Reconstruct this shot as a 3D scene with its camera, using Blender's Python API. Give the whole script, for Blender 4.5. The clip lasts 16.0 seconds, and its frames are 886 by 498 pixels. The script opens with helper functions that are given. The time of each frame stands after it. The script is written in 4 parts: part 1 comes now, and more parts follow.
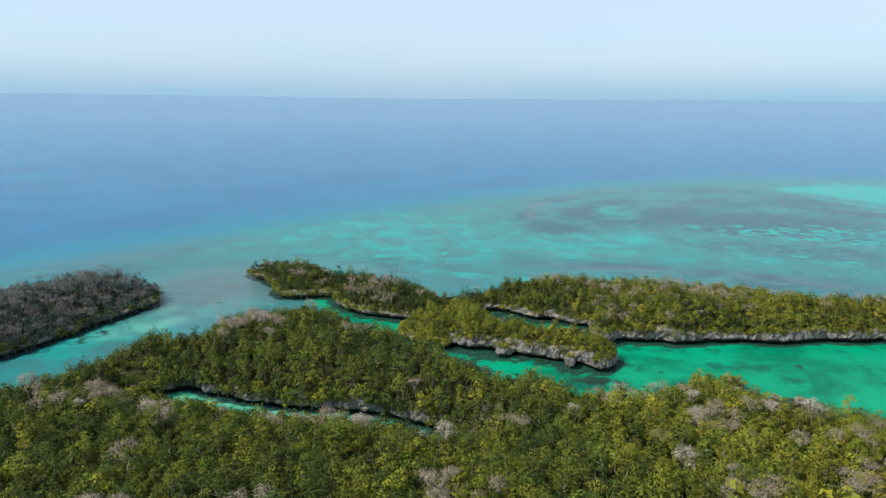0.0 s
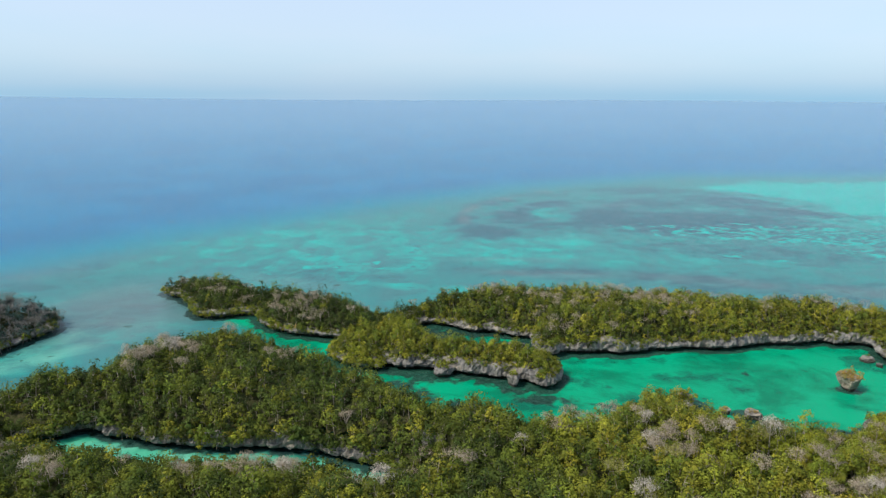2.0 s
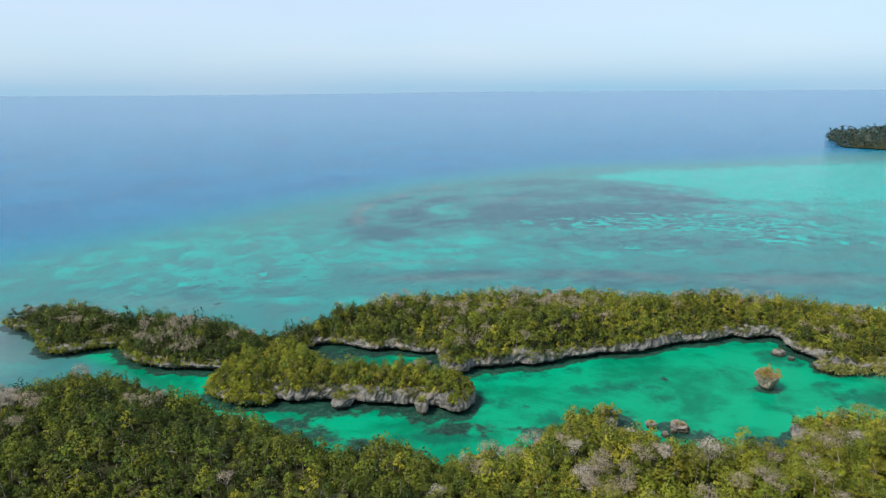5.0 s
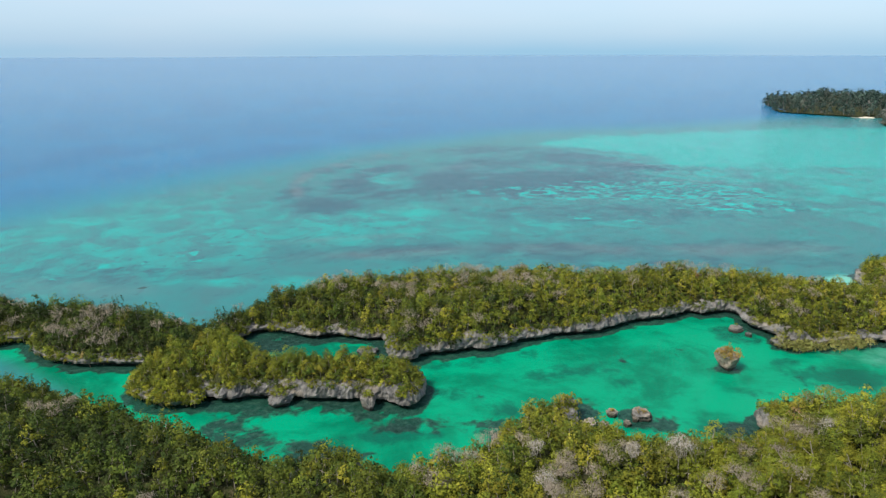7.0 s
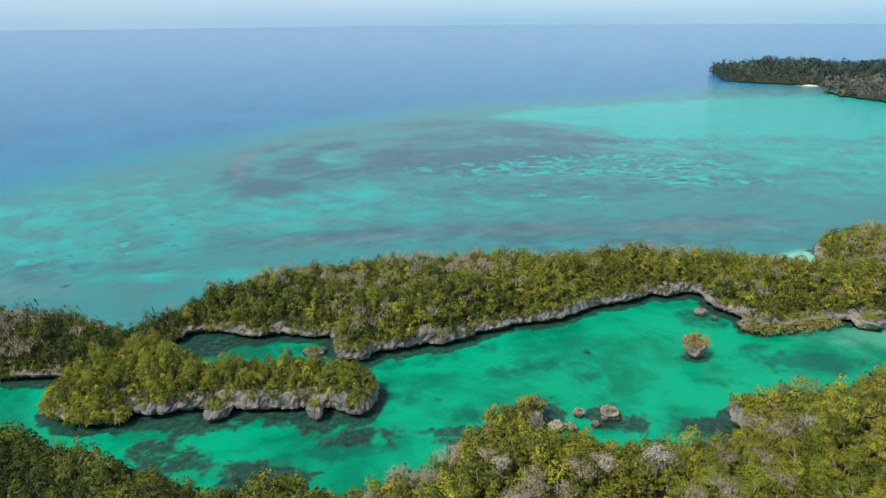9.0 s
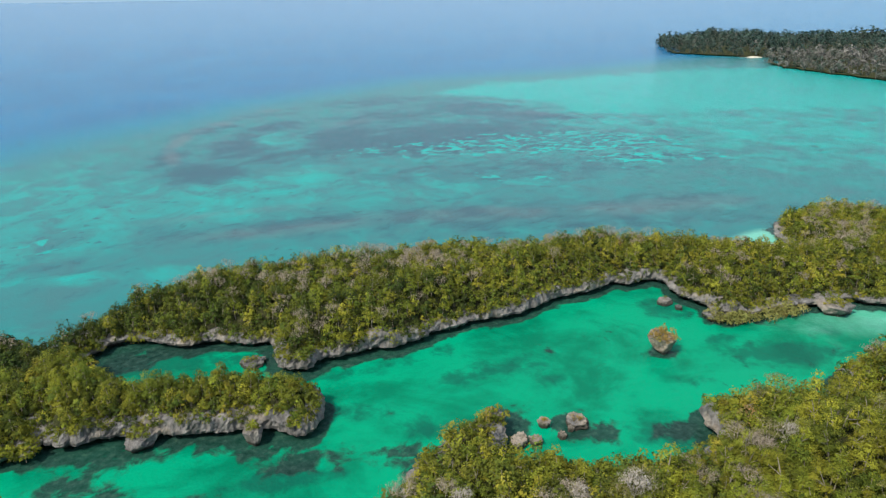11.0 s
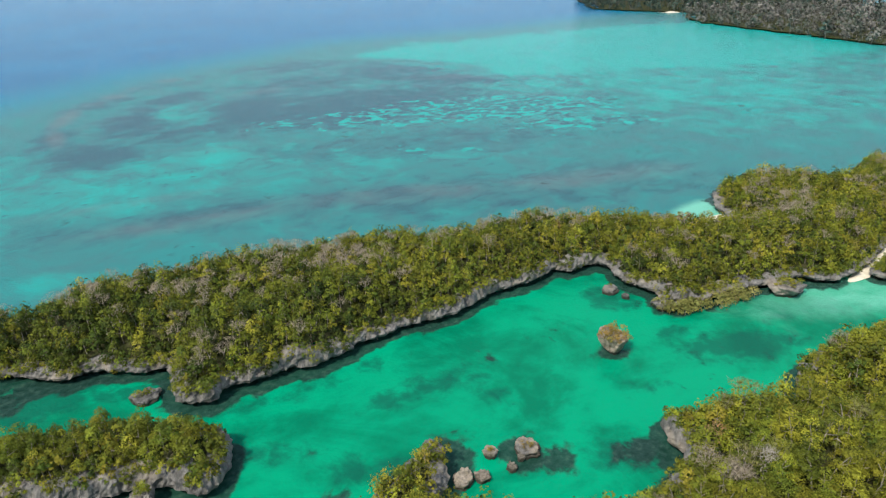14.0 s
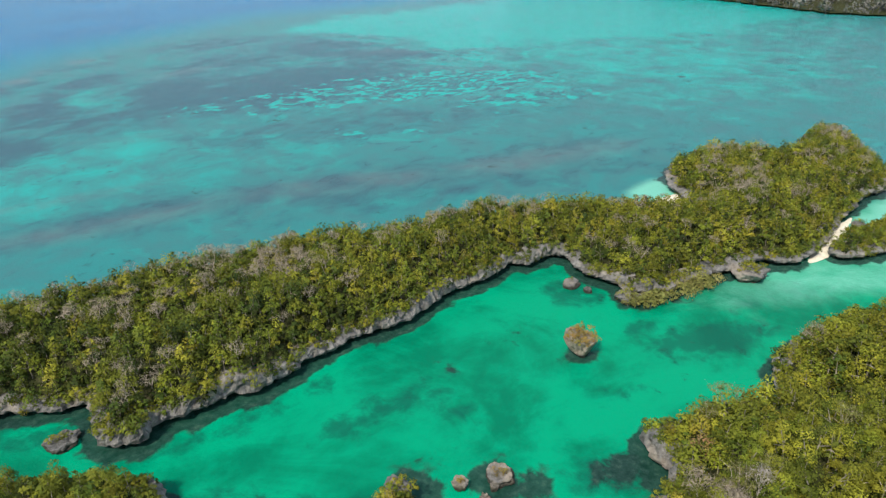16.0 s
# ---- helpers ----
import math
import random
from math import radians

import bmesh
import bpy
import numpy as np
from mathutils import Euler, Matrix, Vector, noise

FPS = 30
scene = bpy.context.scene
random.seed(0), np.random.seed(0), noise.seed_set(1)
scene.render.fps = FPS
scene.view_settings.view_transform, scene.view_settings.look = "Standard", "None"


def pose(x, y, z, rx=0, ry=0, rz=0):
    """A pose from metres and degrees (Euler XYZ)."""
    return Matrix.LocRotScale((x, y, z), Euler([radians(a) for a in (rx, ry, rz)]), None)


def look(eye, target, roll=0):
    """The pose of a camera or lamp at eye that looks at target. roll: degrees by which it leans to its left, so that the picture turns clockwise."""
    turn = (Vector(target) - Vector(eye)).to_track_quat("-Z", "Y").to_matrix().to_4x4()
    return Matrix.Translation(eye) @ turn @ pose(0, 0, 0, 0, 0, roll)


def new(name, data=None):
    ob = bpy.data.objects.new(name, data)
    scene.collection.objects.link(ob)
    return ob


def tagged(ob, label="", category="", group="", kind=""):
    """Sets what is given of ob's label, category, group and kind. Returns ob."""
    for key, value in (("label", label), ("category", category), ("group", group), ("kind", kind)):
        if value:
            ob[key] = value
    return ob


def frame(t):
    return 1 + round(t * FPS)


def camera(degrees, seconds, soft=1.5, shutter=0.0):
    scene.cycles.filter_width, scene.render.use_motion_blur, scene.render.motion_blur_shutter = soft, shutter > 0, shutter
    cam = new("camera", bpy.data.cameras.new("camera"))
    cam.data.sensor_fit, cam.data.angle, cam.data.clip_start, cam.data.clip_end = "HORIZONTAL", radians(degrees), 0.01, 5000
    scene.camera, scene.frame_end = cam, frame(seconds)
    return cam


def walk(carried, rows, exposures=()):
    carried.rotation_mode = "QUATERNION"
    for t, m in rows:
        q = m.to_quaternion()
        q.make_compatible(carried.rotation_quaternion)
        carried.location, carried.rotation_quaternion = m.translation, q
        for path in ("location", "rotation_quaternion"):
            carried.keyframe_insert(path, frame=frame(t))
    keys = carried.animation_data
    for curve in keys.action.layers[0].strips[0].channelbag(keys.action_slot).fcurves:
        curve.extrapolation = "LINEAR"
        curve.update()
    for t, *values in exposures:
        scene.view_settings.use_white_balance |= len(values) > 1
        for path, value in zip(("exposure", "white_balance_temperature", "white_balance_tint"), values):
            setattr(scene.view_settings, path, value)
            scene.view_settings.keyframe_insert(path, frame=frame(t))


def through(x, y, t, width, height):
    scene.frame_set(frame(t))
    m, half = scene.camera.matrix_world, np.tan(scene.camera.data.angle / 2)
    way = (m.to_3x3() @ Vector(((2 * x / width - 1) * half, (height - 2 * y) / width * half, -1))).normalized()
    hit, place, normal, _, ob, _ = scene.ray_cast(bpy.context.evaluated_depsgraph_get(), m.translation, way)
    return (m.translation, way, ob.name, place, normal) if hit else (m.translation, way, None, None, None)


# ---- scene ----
cam = camera(65.6, 16.0, soft=1.35)
PATH = [
    (0, (-0.747, -5.026, 84.339), (-0.597, -3.082, 83.895), 0.6),
    (0.5, (-0.245, -0.874, 84.363), (-0.051, 1.067, 83.919), 0.6),
    (1, (0.259, 3.219, 84.355), (0.5, 5.154, 83.912), 0.5),
    (1.5, (0.663, 7.261, 84.333), (0.954, 9.19, 83.892), 0.4),
    (2, (1.027, 11.324, 84.309), (1.37, 13.245, 83.87), 0.4),
    (2.5, (1.544, 15.451, 84.264), (1.94, 17.362, 83.825), 0.4),
    (3, (2.174, 19.498, 84.202), (2.62, 21.398, 83.766), 0.3),
    (3.5, (2.909, 23.417, 84.17), (3.404, 25.305, 83.734), 0.3),
    (4, (3.853, 27.27, 84.165), (4.395, 29.144, 83.728), 0.2),
    (6.3, (9.415, 44.887, 84.182), (10.146, 46.674, 83.659), -0.2),
    (6.5, (9.897, 46.376, 84.179), (10.638, 48.154, 83.642), 0.0),
    (7, (11.165, 49.997, 84.142), (11.941, 51.755, 83.587), 0.0),
    (7.5, (12.664, 53.561, 84.134), (13.472, 55.299, 83.56), -0.0),
    (8, (14.397, 56.993, 84.149), (15.231, 58.711, 83.556), -0.1),
    (8.5, (16.22, 60.406, 84.173), (17.082, 62.104, 83.561), -0.2),
    (9, (18.072, 63.819, 84.21), (18.96, 65.496, 83.579), -0.3),
    (11.5, (28.362, 80.67, 84.124), (29.385, 82.232, 83.406), -0.5),
    (12, (30.571, 83.922, 84.147), (31.619, 85.458, 83.411), -0.6),
    (12.5, (32.837, 87.148, 84.188), (33.91, 88.658, 83.434), -0.6),
    (13, (35.109, 90.332, 84.211), (36.205, 91.815, 83.438), -0.6),
    (13.5, (37.487, 93.43, 84.266), (38.605, 94.888, 83.476), -0.6),
    (14, (39.868, 96.508, 84.312), (41.01, 97.938, 83.504), -0.6),
    (14.5, (42.109, 99.651, 84.378), (43.273, 101.051, 83.551), -0.6),
    (15, (44.12, 102.946, 84.447), (45.307, 104.315, 83.601), -0.6),
    (15.5, (45.919, 106.355, 84.536), (47.138, 107.684, 83.672), -0.6),
    (16, (47.55, 109.859, 84.622), (48.801, 111.146, 83.739), -0.7),
]
walk(cam, [(t, look(eye, target, roll)) for t, eye, target, roll in PATH])

# ---- world, sun, sky ----
SUN_ELEV, SUN_AZIM = 50.0, 255.0      # degrees; compass bearing of the sun, 0 = +y, clockwise
world = bpy.data.worlds.new("hazy_sky")
scene.world = world
world.use_nodes = True
wt = world.node_tree
sky = wt.nodes.new("ShaderNodeTexSky")
sky.sky_type = "NISHITA"
sky.sun_disc = False
sky.sun_elevation = radians(SUN_ELEV)
sky.sun_rotation = radians(SUN_AZIM)
sky.air_density, sky.dust_density, sky.ozone_density = 1.0, 1.5, 2.0
bg = wt.nodes["Background"]
bg.inputs["Strength"].default_value = 0.06
wt.links.new(sky.outputs["Color"], bg.inputs["Color"])
# thin bright haze over the whole sky, palest high up
haze = wt.nodes.new("ShaderNodeBackground")
place = wt.nodes.new("ShaderNodeTexCoord")
split_dir = wt.nodes.new("ShaderNodeSeparateXYZ")
veil = wt.nodes.new("ShaderNodeValToRGB")
wt.links.new(place.outputs["Generated"], split_dir.inputs[0])
wt.links.new(split_dir.outputs["Z"], veil.inputs[0])
while len(veil.color_ramp.elements) < 4:
    veil.color_ramp.elements.new(0.5)
for el, (at_z, c) in zip(veil.color_ramp.elements, ((0.0, (0.26, 0.55, 0.80)), (0.05, (0.38, 0.60, 0.81)), (0.22, (0.57, 0.66, 0.82)), (0.8, (0.50, 0.62, 0.79)))):
    el.position, el.color = at_z, (*c, 1)
# faint banks of thinner and thicker haze
bank = wt.nodes.new("ShaderNodeTexNoise")
bank.inputs["Scale"].default_value, bank.inputs["Detail"].default_value = 1.6, 4.0
stretch = wt.nodes.new("ShaderNodeMapping")
stretch.inputs["Scale"].default_value = (1, 1, 5)
wt.links.new(place.outputs["Generated"], stretch.inputs["Vector"])
wt.links.new(stretch.outputs["Vector"], bank.inputs["Vector"])
thick = wt.nodes.new("ShaderNodeMapRange")
thick.inputs["From Min"].default_value, thick.inputs["From Max"].default_value = 0.35, 0.65
thick.inputs["To Max"].default_value = 0.35
wt.links.new(bank.outputs["Fac"], thick.inputs["Value"])
tone = wt.nodes.new("ShaderNodeMix")
tone.data_type = "RGBA"
tone.inputs[7].default_value = (0.64, 0.66, 0.80, 1)
wt.links.new(thick.outputs["Result"], tone.inputs[0])
wt.links.new(veil.outputs[0], tone.inputs[6])
wt.links.new(tone.outputs[2], haze.inputs["Color"])
haze.inputs["Strength"].default_value = 0.86
both = wt.nodes.new("ShaderNodeAddShader")
wt.links.new(bg.outputs[0], both.inputs[0])
wt.links.new(haze.outputs[0], both.inputs[1])
wt.links.new(both.outputs[0], wt.nodes["World Output"].inputs["Surface"])
sun_data = bpy.data.lights.new("sun", "SUN")
sun_data.energy, sun_data.angle, sun_data.color = 4.9, radians(4.0), (1.0, 0.93, 0.80)
sun = new("sun", sun_data)
az = radians(SUN_AZIM)
sun.matrix_world = look((0, 0, 300), (0 - math.sin(az), 0 - math.cos(az), 300 - math.tan(radians(SUN_ELEV))))
scene.view_settings.exposure = 0.0

rng = np.random.default_rng(7)


# ---- materials ----
class Mat:
    """A node material with short helpers."""

    def __init__(self, name, rough=0.8, spec=0.3):
        self.m = bpy.data.materials.new(name)
        self.m.use_nodes = True
        self.t = self.m.node_tree
        self.b = self.t.nodes["Principled BSDF"]
        self.b.inputs["Roughness"].default_value = rough
        self.b.inputs["Specular IOR Level"].default_value = spec

    def node(self, kind, **kw):
        n = self.t.nodes.new(kind)
        for k, v in kw.items():
            n.inputs[k].default_value = v
        return n

    def link(self, a, b):
        self.t.links.new(a, b)

    def coords(self, scale=(1, 1, 1)):
        g = self.t.nodes.new("ShaderNodeNewGeometry")
        mp = self.t.nodes.new("ShaderNodeMapping")
        mp.inputs["Scale"].default_value = scale
        self.link(g.outputs["Position"], mp.inputs["Vector"])
        return mp.outputs["Vector"]

    def noise(self, scale, detail=4.0, vec=None, rough=0.55, distortion=0.0):
        n = self.node("ShaderNodeTexNoise", Scale=scale, Detail=detail, Roughness=rough, Distortion=distortion)
        self.link(vec if vec is not None else self.coords(), n.inputs["Vector"])
        return n.outputs["Fac"]

    def math(self, op, a, b=None, clamp=False):
        n = self.t.nodes.new("ShaderNodeMath")
        n.operation, n.use_clamp = op, clamp
        for i, v in enumerate((a, b)):
            if v is None:
                continue
            if isinstance(v, (int, float)):
                n.inputs[i].default_value = v
            else:
                self.link(v, n.inputs[i])
        return n.outputs[0]

    def step(self, v, lo, hi, a=0.0, b=1.0):
        n = self.t.nodes.new("ShaderNodeMapRange")
        n.interpolation_type = "SMOOTHSTEP"
        self.link(v, n.inputs["Value"])
        for k, x in (("From Min", lo), ("From Max", hi), ("To Min", a), ("To Max", b)):
            n.inputs[k].default_value = x
        return n.outputs["Result"]

    def mix(self, fac, a, b, mode="MIX"):
        n = self.t.nodes.new("ShaderNodeMix")
        n.data_type, n.blend_type = "RGBA", mode
        for sock, v in ((n.inputs[0], fac), (n.inputs[6], a), (n.inputs[7], b)):
            if isinstance(v, (int, float)):
                sock.default_value = v
            elif isinstance(v, tuple):
                sock.default_value = (*v, 1)
            else:
                self.link(v, sock)
        return n.outputs[2]

    def ramp(self, fac, stops):
        n = self.t.nodes.new("ShaderNodeValToRGB")
        e = n.color_ramp.elements
        while len(e) < len(stops):
            e.new(0.5)
        for el, (p, c) in zip(e, stops):
            el.position, el.color = p, (*c, 1)
        self.link(fac, n.inputs[0])
        return n.outputs[0]

    def bump(self, height, strength, dist):
        n = self.node("ShaderNodeBump", Strength=strength, Distance=dist)
        self.link(height, n.inputs["Height"])
        self.link(n.outputs[0], self.b.inputs["Normal"])

    def colour(self, c):
        self.link(c, self.b.inputs["Base Color"])


def leaf_material(name, stops, tint_from, through=0.26):
    """Foliage: tone by tree, small change by leaf clump, some light let through."""
    M = Mat(name, 0.75, 0.12)
    if tint_from == "object":
        tint = M.math("ADD", M.math("MULTIPLY", M.t.nodes.new("ShaderNodeObjectInfo").outputs["Random"], 0.40), 0.30)
    else:
        a = M.t.nodes.new("ShaderNodeAttribute")
        a.attribute_name = "tint"
        tint = a.outputs["Fac"]
    g = M.t.nodes.new("ShaderNodeNewGeometry")
    isl = g.outputs["Random Per Island"]
    big = M.noise(0.045, 2.0)
    v = M.math("ADD", tint, M.math("MULTIPLY", M.math("SUBTRACT", isl, 0.5), 0.08))
    v = M.math("ADD", v, M.math("MULTIPLY", M.math("SUBTRACT", big, 0.5), 0.35), clamp=True)
    col = M.ramp(v, stops)
    fine = M.noise(0.9, 3.0)
    lum = M.step(M.math("ADD", M.math("MULTIPLY", isl, 0.3), M.math("MULTIPLY", fine, 0.7)), 0.25, 0.75, 0.82, 1.22)
    hash_a = M.math("FRACT", M.math("MULTIPLY", tint, 53.7), 0.0)
    hash_b = M.math("FRACT", M.math("MULTIPLY", tint, 91.3), 0.0)
    lum = M.math("MULTIPLY", lum, M.math("ADD", M.math("MULTIPLY", hash_b, 0.62), 0.58))
    hsv = M.t.nodes.new("ShaderNodeHueSaturation")
    M.link(M.math("ADD", M.math("MULTIPLY", hash_a, 0.040), 0.487), hsv.inputs["Hue"])
    M.link(col, hsv.inputs["Color"])
    M.link(lum, hsv.inputs["Value"])
    col = hsv.outputs[0]
    M.colour(col)
    tr = M.t.nodes.new("ShaderNodeBsdfTranslucent")
    M.link(col, tr.inputs["Color"])
    mx = M.node("ShaderNodeMixShader", Fac=through)
    M.link(M.b.outputs[0], mx.inputs[1])
    M.link(tr.outputs[0], mx.inputs[2])
    M.link(mx.outputs[0], M.t.nodes["Material Output"].inputs["Surface"])
    return M.m


GREEN = [(0.0, (0.037, 0.056, 0.015)), (0.25, (0.092, 0.118, 0.019)), (0.45, (0.180, 0.193, 0.023)),
         (0.65, (0.266, 0.260, 0.027)), (0.86, (0.330, 0.290, 0.042)), (0.96, (0.300, 0.240, 0.095)), (1.0, (0.270, 0.165, 0.075))]
# greyer, bluer greens with the haze over distant woods mixed into the colour
HAZE_GREEN = [(0.0, (0.035, 0.072, 0.058)), (0.3, (0.062, 0.100, 0.078)), (0.55, (0.110, 0.128, 0.100)),
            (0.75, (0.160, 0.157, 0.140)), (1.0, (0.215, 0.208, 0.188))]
leaf_single = leaf_material("leaves_of_single_trees", GREEN, "object")
THIN = [(0.0, (0.150, 0.165, 0.045)), (0.5, (0.230, 0.225, 0.065)), (1.0, (0.300, 0.265, 0.095))]
leaf_thin = leaf_material("thin_grey_green_leaves", THIN, "object")
OCHRE = [(0.0, (0.20, 0.165, 0.045)), (0.5, (0.31, 0.215, 0.060)), (1.0, (0.36, 0.215, 0.085))]
leaf_ochre = leaf_material("dry_ochre_leaves", OCHRE, "object")
leaf_forest = leaf_material("leaves_of_forest", GREEN, "attribute")
leaf_far = leaf_material("haze_toned_leaves", HAZE_GREEN, "attribute")


def twig_material(name, light, dark):
    M = Mat(name, 0.85, 0.2)
    g = M.t.nodes.new("ShaderNodeNewGeometry")
    v = M.math("ADD", M.math("MULTIPLY", g.outputs["Random Per Island"], 0.6), M.math("MULTIPLY", M.noise(3.0, 3.0), 0.5))
    M.colour(M.ramp(v, [(0.15, dark), (0.85, light)]))
    return M.m


bark = twig_material("pale_grey_bark", (0.36, 0.32, 0.25), (0.15, 0.135, 0.10))
pale_bark = twig_material("pale_dry_limbs", (0.46, 0.40, 0.32), (0.26, 0.22, 0.175))
twigs = twig_material("dry_grey_twigs", (0.33, 0.28, 0.205), (0.19, 0.158, 0.115))
dark_twigs = twig_material("dark_grey_twigs", (0.205, 0.195, 0.18), (0.095, 0.09, 0.083))
bleached = twig_material("bleached_deadwood", (0.43, 0.39, 0.33), (0.25, 0.225, 0.185))


def limestone(name, tan):
    M = Mat(name, 0.9, 0.2)
    p = M.coords()
    streak = M.noise(0.8, 7.0, M.coords((1, 1, 0.22)), 0.72)
    fine = M.noise(3.5, 6.0, p, 0.7)
    patch = M.noise(0.16, 3.0, p)
    col = M.ramp(streak, [(0.30, (0.045, 0.044, 0.042)), (0.45, (0.135, 0.131, 0.126)), (0.60, (0.25, 0.24, 0.225)), (0.78, (0.39, 0.36, 0.33))])
    col = M.mix(M.step(fine, 0.35, 0.7, 0.0, 0.55), col, (0.13, 0.125, 0.115))
    col = M.mix(M.step(patch, 0.5 - tan * 0.4, 0.72 - tan * 0.3, 0.0, 0.5 + tan * 0.3), col, (0.42, 0.35, 0.27))
    col = M.mix(M.step(M.noise(0.9, 5.0, p, 0.65), 0.42, 0.62, 0.0, 0.9 * tan), col, (0.085, 0.080, 0.050))
    # tide band of dark algae and damp rock
    sep = M.t.nodes.new("ShaderNodeSeparateXYZ")
    M.link(p, sep.inputs[0])
    level = M.math("ADD", sep.outputs["Z"], M.math("MULTIPLY", fine, -0.9))
    col = M.mix(M.step(level, 0.1, 0.9, 0.9, 0.0), col, (0.035, 0.035, 0.028))
    M.colour(col)
    M.bump(M.math("ADD", M.noise(1.6, 8.0, p, 0.7), M.math("MULTIPLY", M.noise(7.0, 4.0, p), 0.35)), 0.9, 0.5)
    return M.m


rock_mat = limestone("weathered_limestone", 0.0)
tan_rock = limestone("tan_limestone", 0.6)


def soil():
    M = Mat("leaf_litter_and_scrub", 0.95, 0.1)
    v = M.math("ADD", M.math("MULTIPLY", M.noise(0.8, 6.0), 0.6), M.math("MULTIPLY", M.noise(6.0, 3.0), 0.4))
    M.colour(M.ramp(v, [(0.3, (0.014, 0.018, 0.007)), (0.5, (0.036, 0.042, 0.015)), (0.62, (0.075, 0.066, 0.034)), (0.78, (0.15, 0.13, 0.095))]))
    M.bump(v, 1.0, 0.6)
    return M.m


soil_mat = soil()


def sand():
    M = Mat("white_coral_sand", 0.9, 0.2)
    v = M.math("ADD", M.math("MULTIPLY", M.noise(0.5, 5.0), 0.6), M.math("MULTIPLY", M.noise(9.0, 3.0), 0.4))
    M.colour(M.ramp(v, [(0.3, (0.50, 0.44, 0.33)), (0.55, (0.68, 0.62, 0.50)), (0.8, (0.78, 0.74, 0.64))]))
    M.bump(v, 0.4, 0.1)
    return M.m


sand_mat = sand()


def sea_water():
    """Clear tropical water: the colour of bed, depth and painted shore shade, with ripples that mirror the sky."""
    M = Mat("tropical_sea_water", 0.16, 0.22)
    M.b.inputs["IOR"].default_value = 1.20
    za = M.t.nodes.new("ShaderNodeAttribute")
    za.attribute_name = "zone_a"
    zb = M.t.nodes.new("ShaderNodeAttribute")
    zb.attribute_name = "zone_b"
    sa = M.t.nodes.new("ShaderNodeSeparateColor")
    sb = M.t.nodes.new("ShaderNodeSeparateColor")
    M.link(za.outputs["Color"], sa.inputs[0])
    M.link(zb.outputs["Color"], sb.inputs[0])
    deep, bright, grass = sa.outputs[0], sa.outputs[1], sa.outputs[2]
    lagoon, reef_shade, pale = sb.outputs[0], sb.outputs[1], sb.outputs[2]
    p = M.coords()
    n_fleck = M.noise(0.10, 5.0, M.coords((0.9, 0.9, 1)), 0.62, 0.3)
    n_speck = M.noise(0.2, 4.0, M.coords((0.8, 1.1, 1.3)), 0.6, 0.2)
    n_spot = M.noise(0.085, 6.0, M.coords((0.8, 1.15, 1)), 0.66, 0.25)
    n_big = M.noise(0.012, 3.0, p)
    n_mid = M.noise(0.05, 6.0, p, 0.62, 0.6)
    n_fine = M.noise(0.22, 5.0, p, 0.6, 0.4)
    n_streak = M.noise(0.050, 6.0, M.coords((1.0, 0.85, 1)), 0.66, 0.5)

    def cut(mask, n, amp, lo, hi):
        v = M.math("ADD", mask, M.math("MULTIPLY", M.math("SUBTRACT", n, 0.5), amp))
        return M.step(v, lo, hi)

    col = M.mix(M.step(n_mid, 0.3, 0.7), SHELF_A, SHELF_B)
    col = M.mix(M.math("MULTIPLY", cut(bright, n_streak, 2.2, 0.10, 1.0), 0.9), col, SHELF_SAND)
    tuft = M.noise(0.14, 4.0, M.coords((0.8, 1.0, 2.0)), 0.6, 0.3)
    col = M.mix(M.math("MULTIPLY", M.step(tuft, 0.60, 0.68), 0.32), col, SEAGRASS)
    col = M.mix(M.math("MULTIPLY", cut(grass, n_spot, 1.7, 0.15, 0.80), 0.85), col, SEAGRASS)
    col = M.mix(M.math("MULTIPLY", cut(M.math("MULTIPLY", za.outputs["Alpha"], 2.0), n_fleck, 4.6, 1.22, 1.58), 0.92), col, SHELF_SAND)
    col = M.mix(M.math("MULTIPLY", cut(M.math("MULTIPLY", za.outputs["Alpha"], 2.0), n_speck, 5.0, 1.3, 1.6), 0.7), col, SEAGRASS)
    zc = M.t.nodes.new("ShaderNodeAttribute")
    zc.attribute_name = "silt"
    col = M.mix(M.math("MULTIPLY", cut(zc.outputs["Fac"], n_mid, 1.0, 0.2, 0.9), 0.62), col, SILT)
    col = M.mix(M.step(deep, 0.0, 0.55), col, SHELF_EDGE)
    col = M.mix(M.step(deep, 0.35, 1.0), col, M.mix(M.step(n_big, 0.35, 0.65), DEEP_A, DEEP_B))
    lag = M.mix(M.step(M.math("ADD", M.math("MULTIPLY", M.noise(0.035, 5.0, p, 0.6, 1.0), 0.7), M.math("MULTIPLY", n_spot, 0.3)), 0.38, 0.58), LAGOON_A, LAGOON_B)
    mottle = M.math("ADD", M.math("MULTIPLY", n_mid, 0.55), M.math("MULTIPLY", n_fine, 0.45))
    weed = M.math("MULTIPLY", cut(zb.outputs["Alpha"], mottle, 3.4, 0.30, 0.85), 0.72)
    lag = M.mix(weed, lag, WEED)
    col = M.mix(M.step(lagoon, 0.2, 0.8), col, lag)
    col = M.mix(M.math("MULTIPLY", cut(pale, n_mid, 0.9, 0.2, 0.9), 0.9), col, PALE)
    # dark bed colour, also used for the cliff shade painted along shores
    coral = M.ramp(M.noise(0.6, 4.0, p, 0.65), [(0.35, (0.010, 0.024, 0.021)), (0.55, REEF_SHADE), (0.72, (0.050, 0.088, 0.068))])
    col = M.mix(M.math("MULTIPLY", cut(reef_shade, mottle, 3.2, 0.28, 0.62), 0.9), col, coral)
    M.colour(M.mix(1.0, col, (0.87, 0.87, 0.87), "MULTIPLY"))
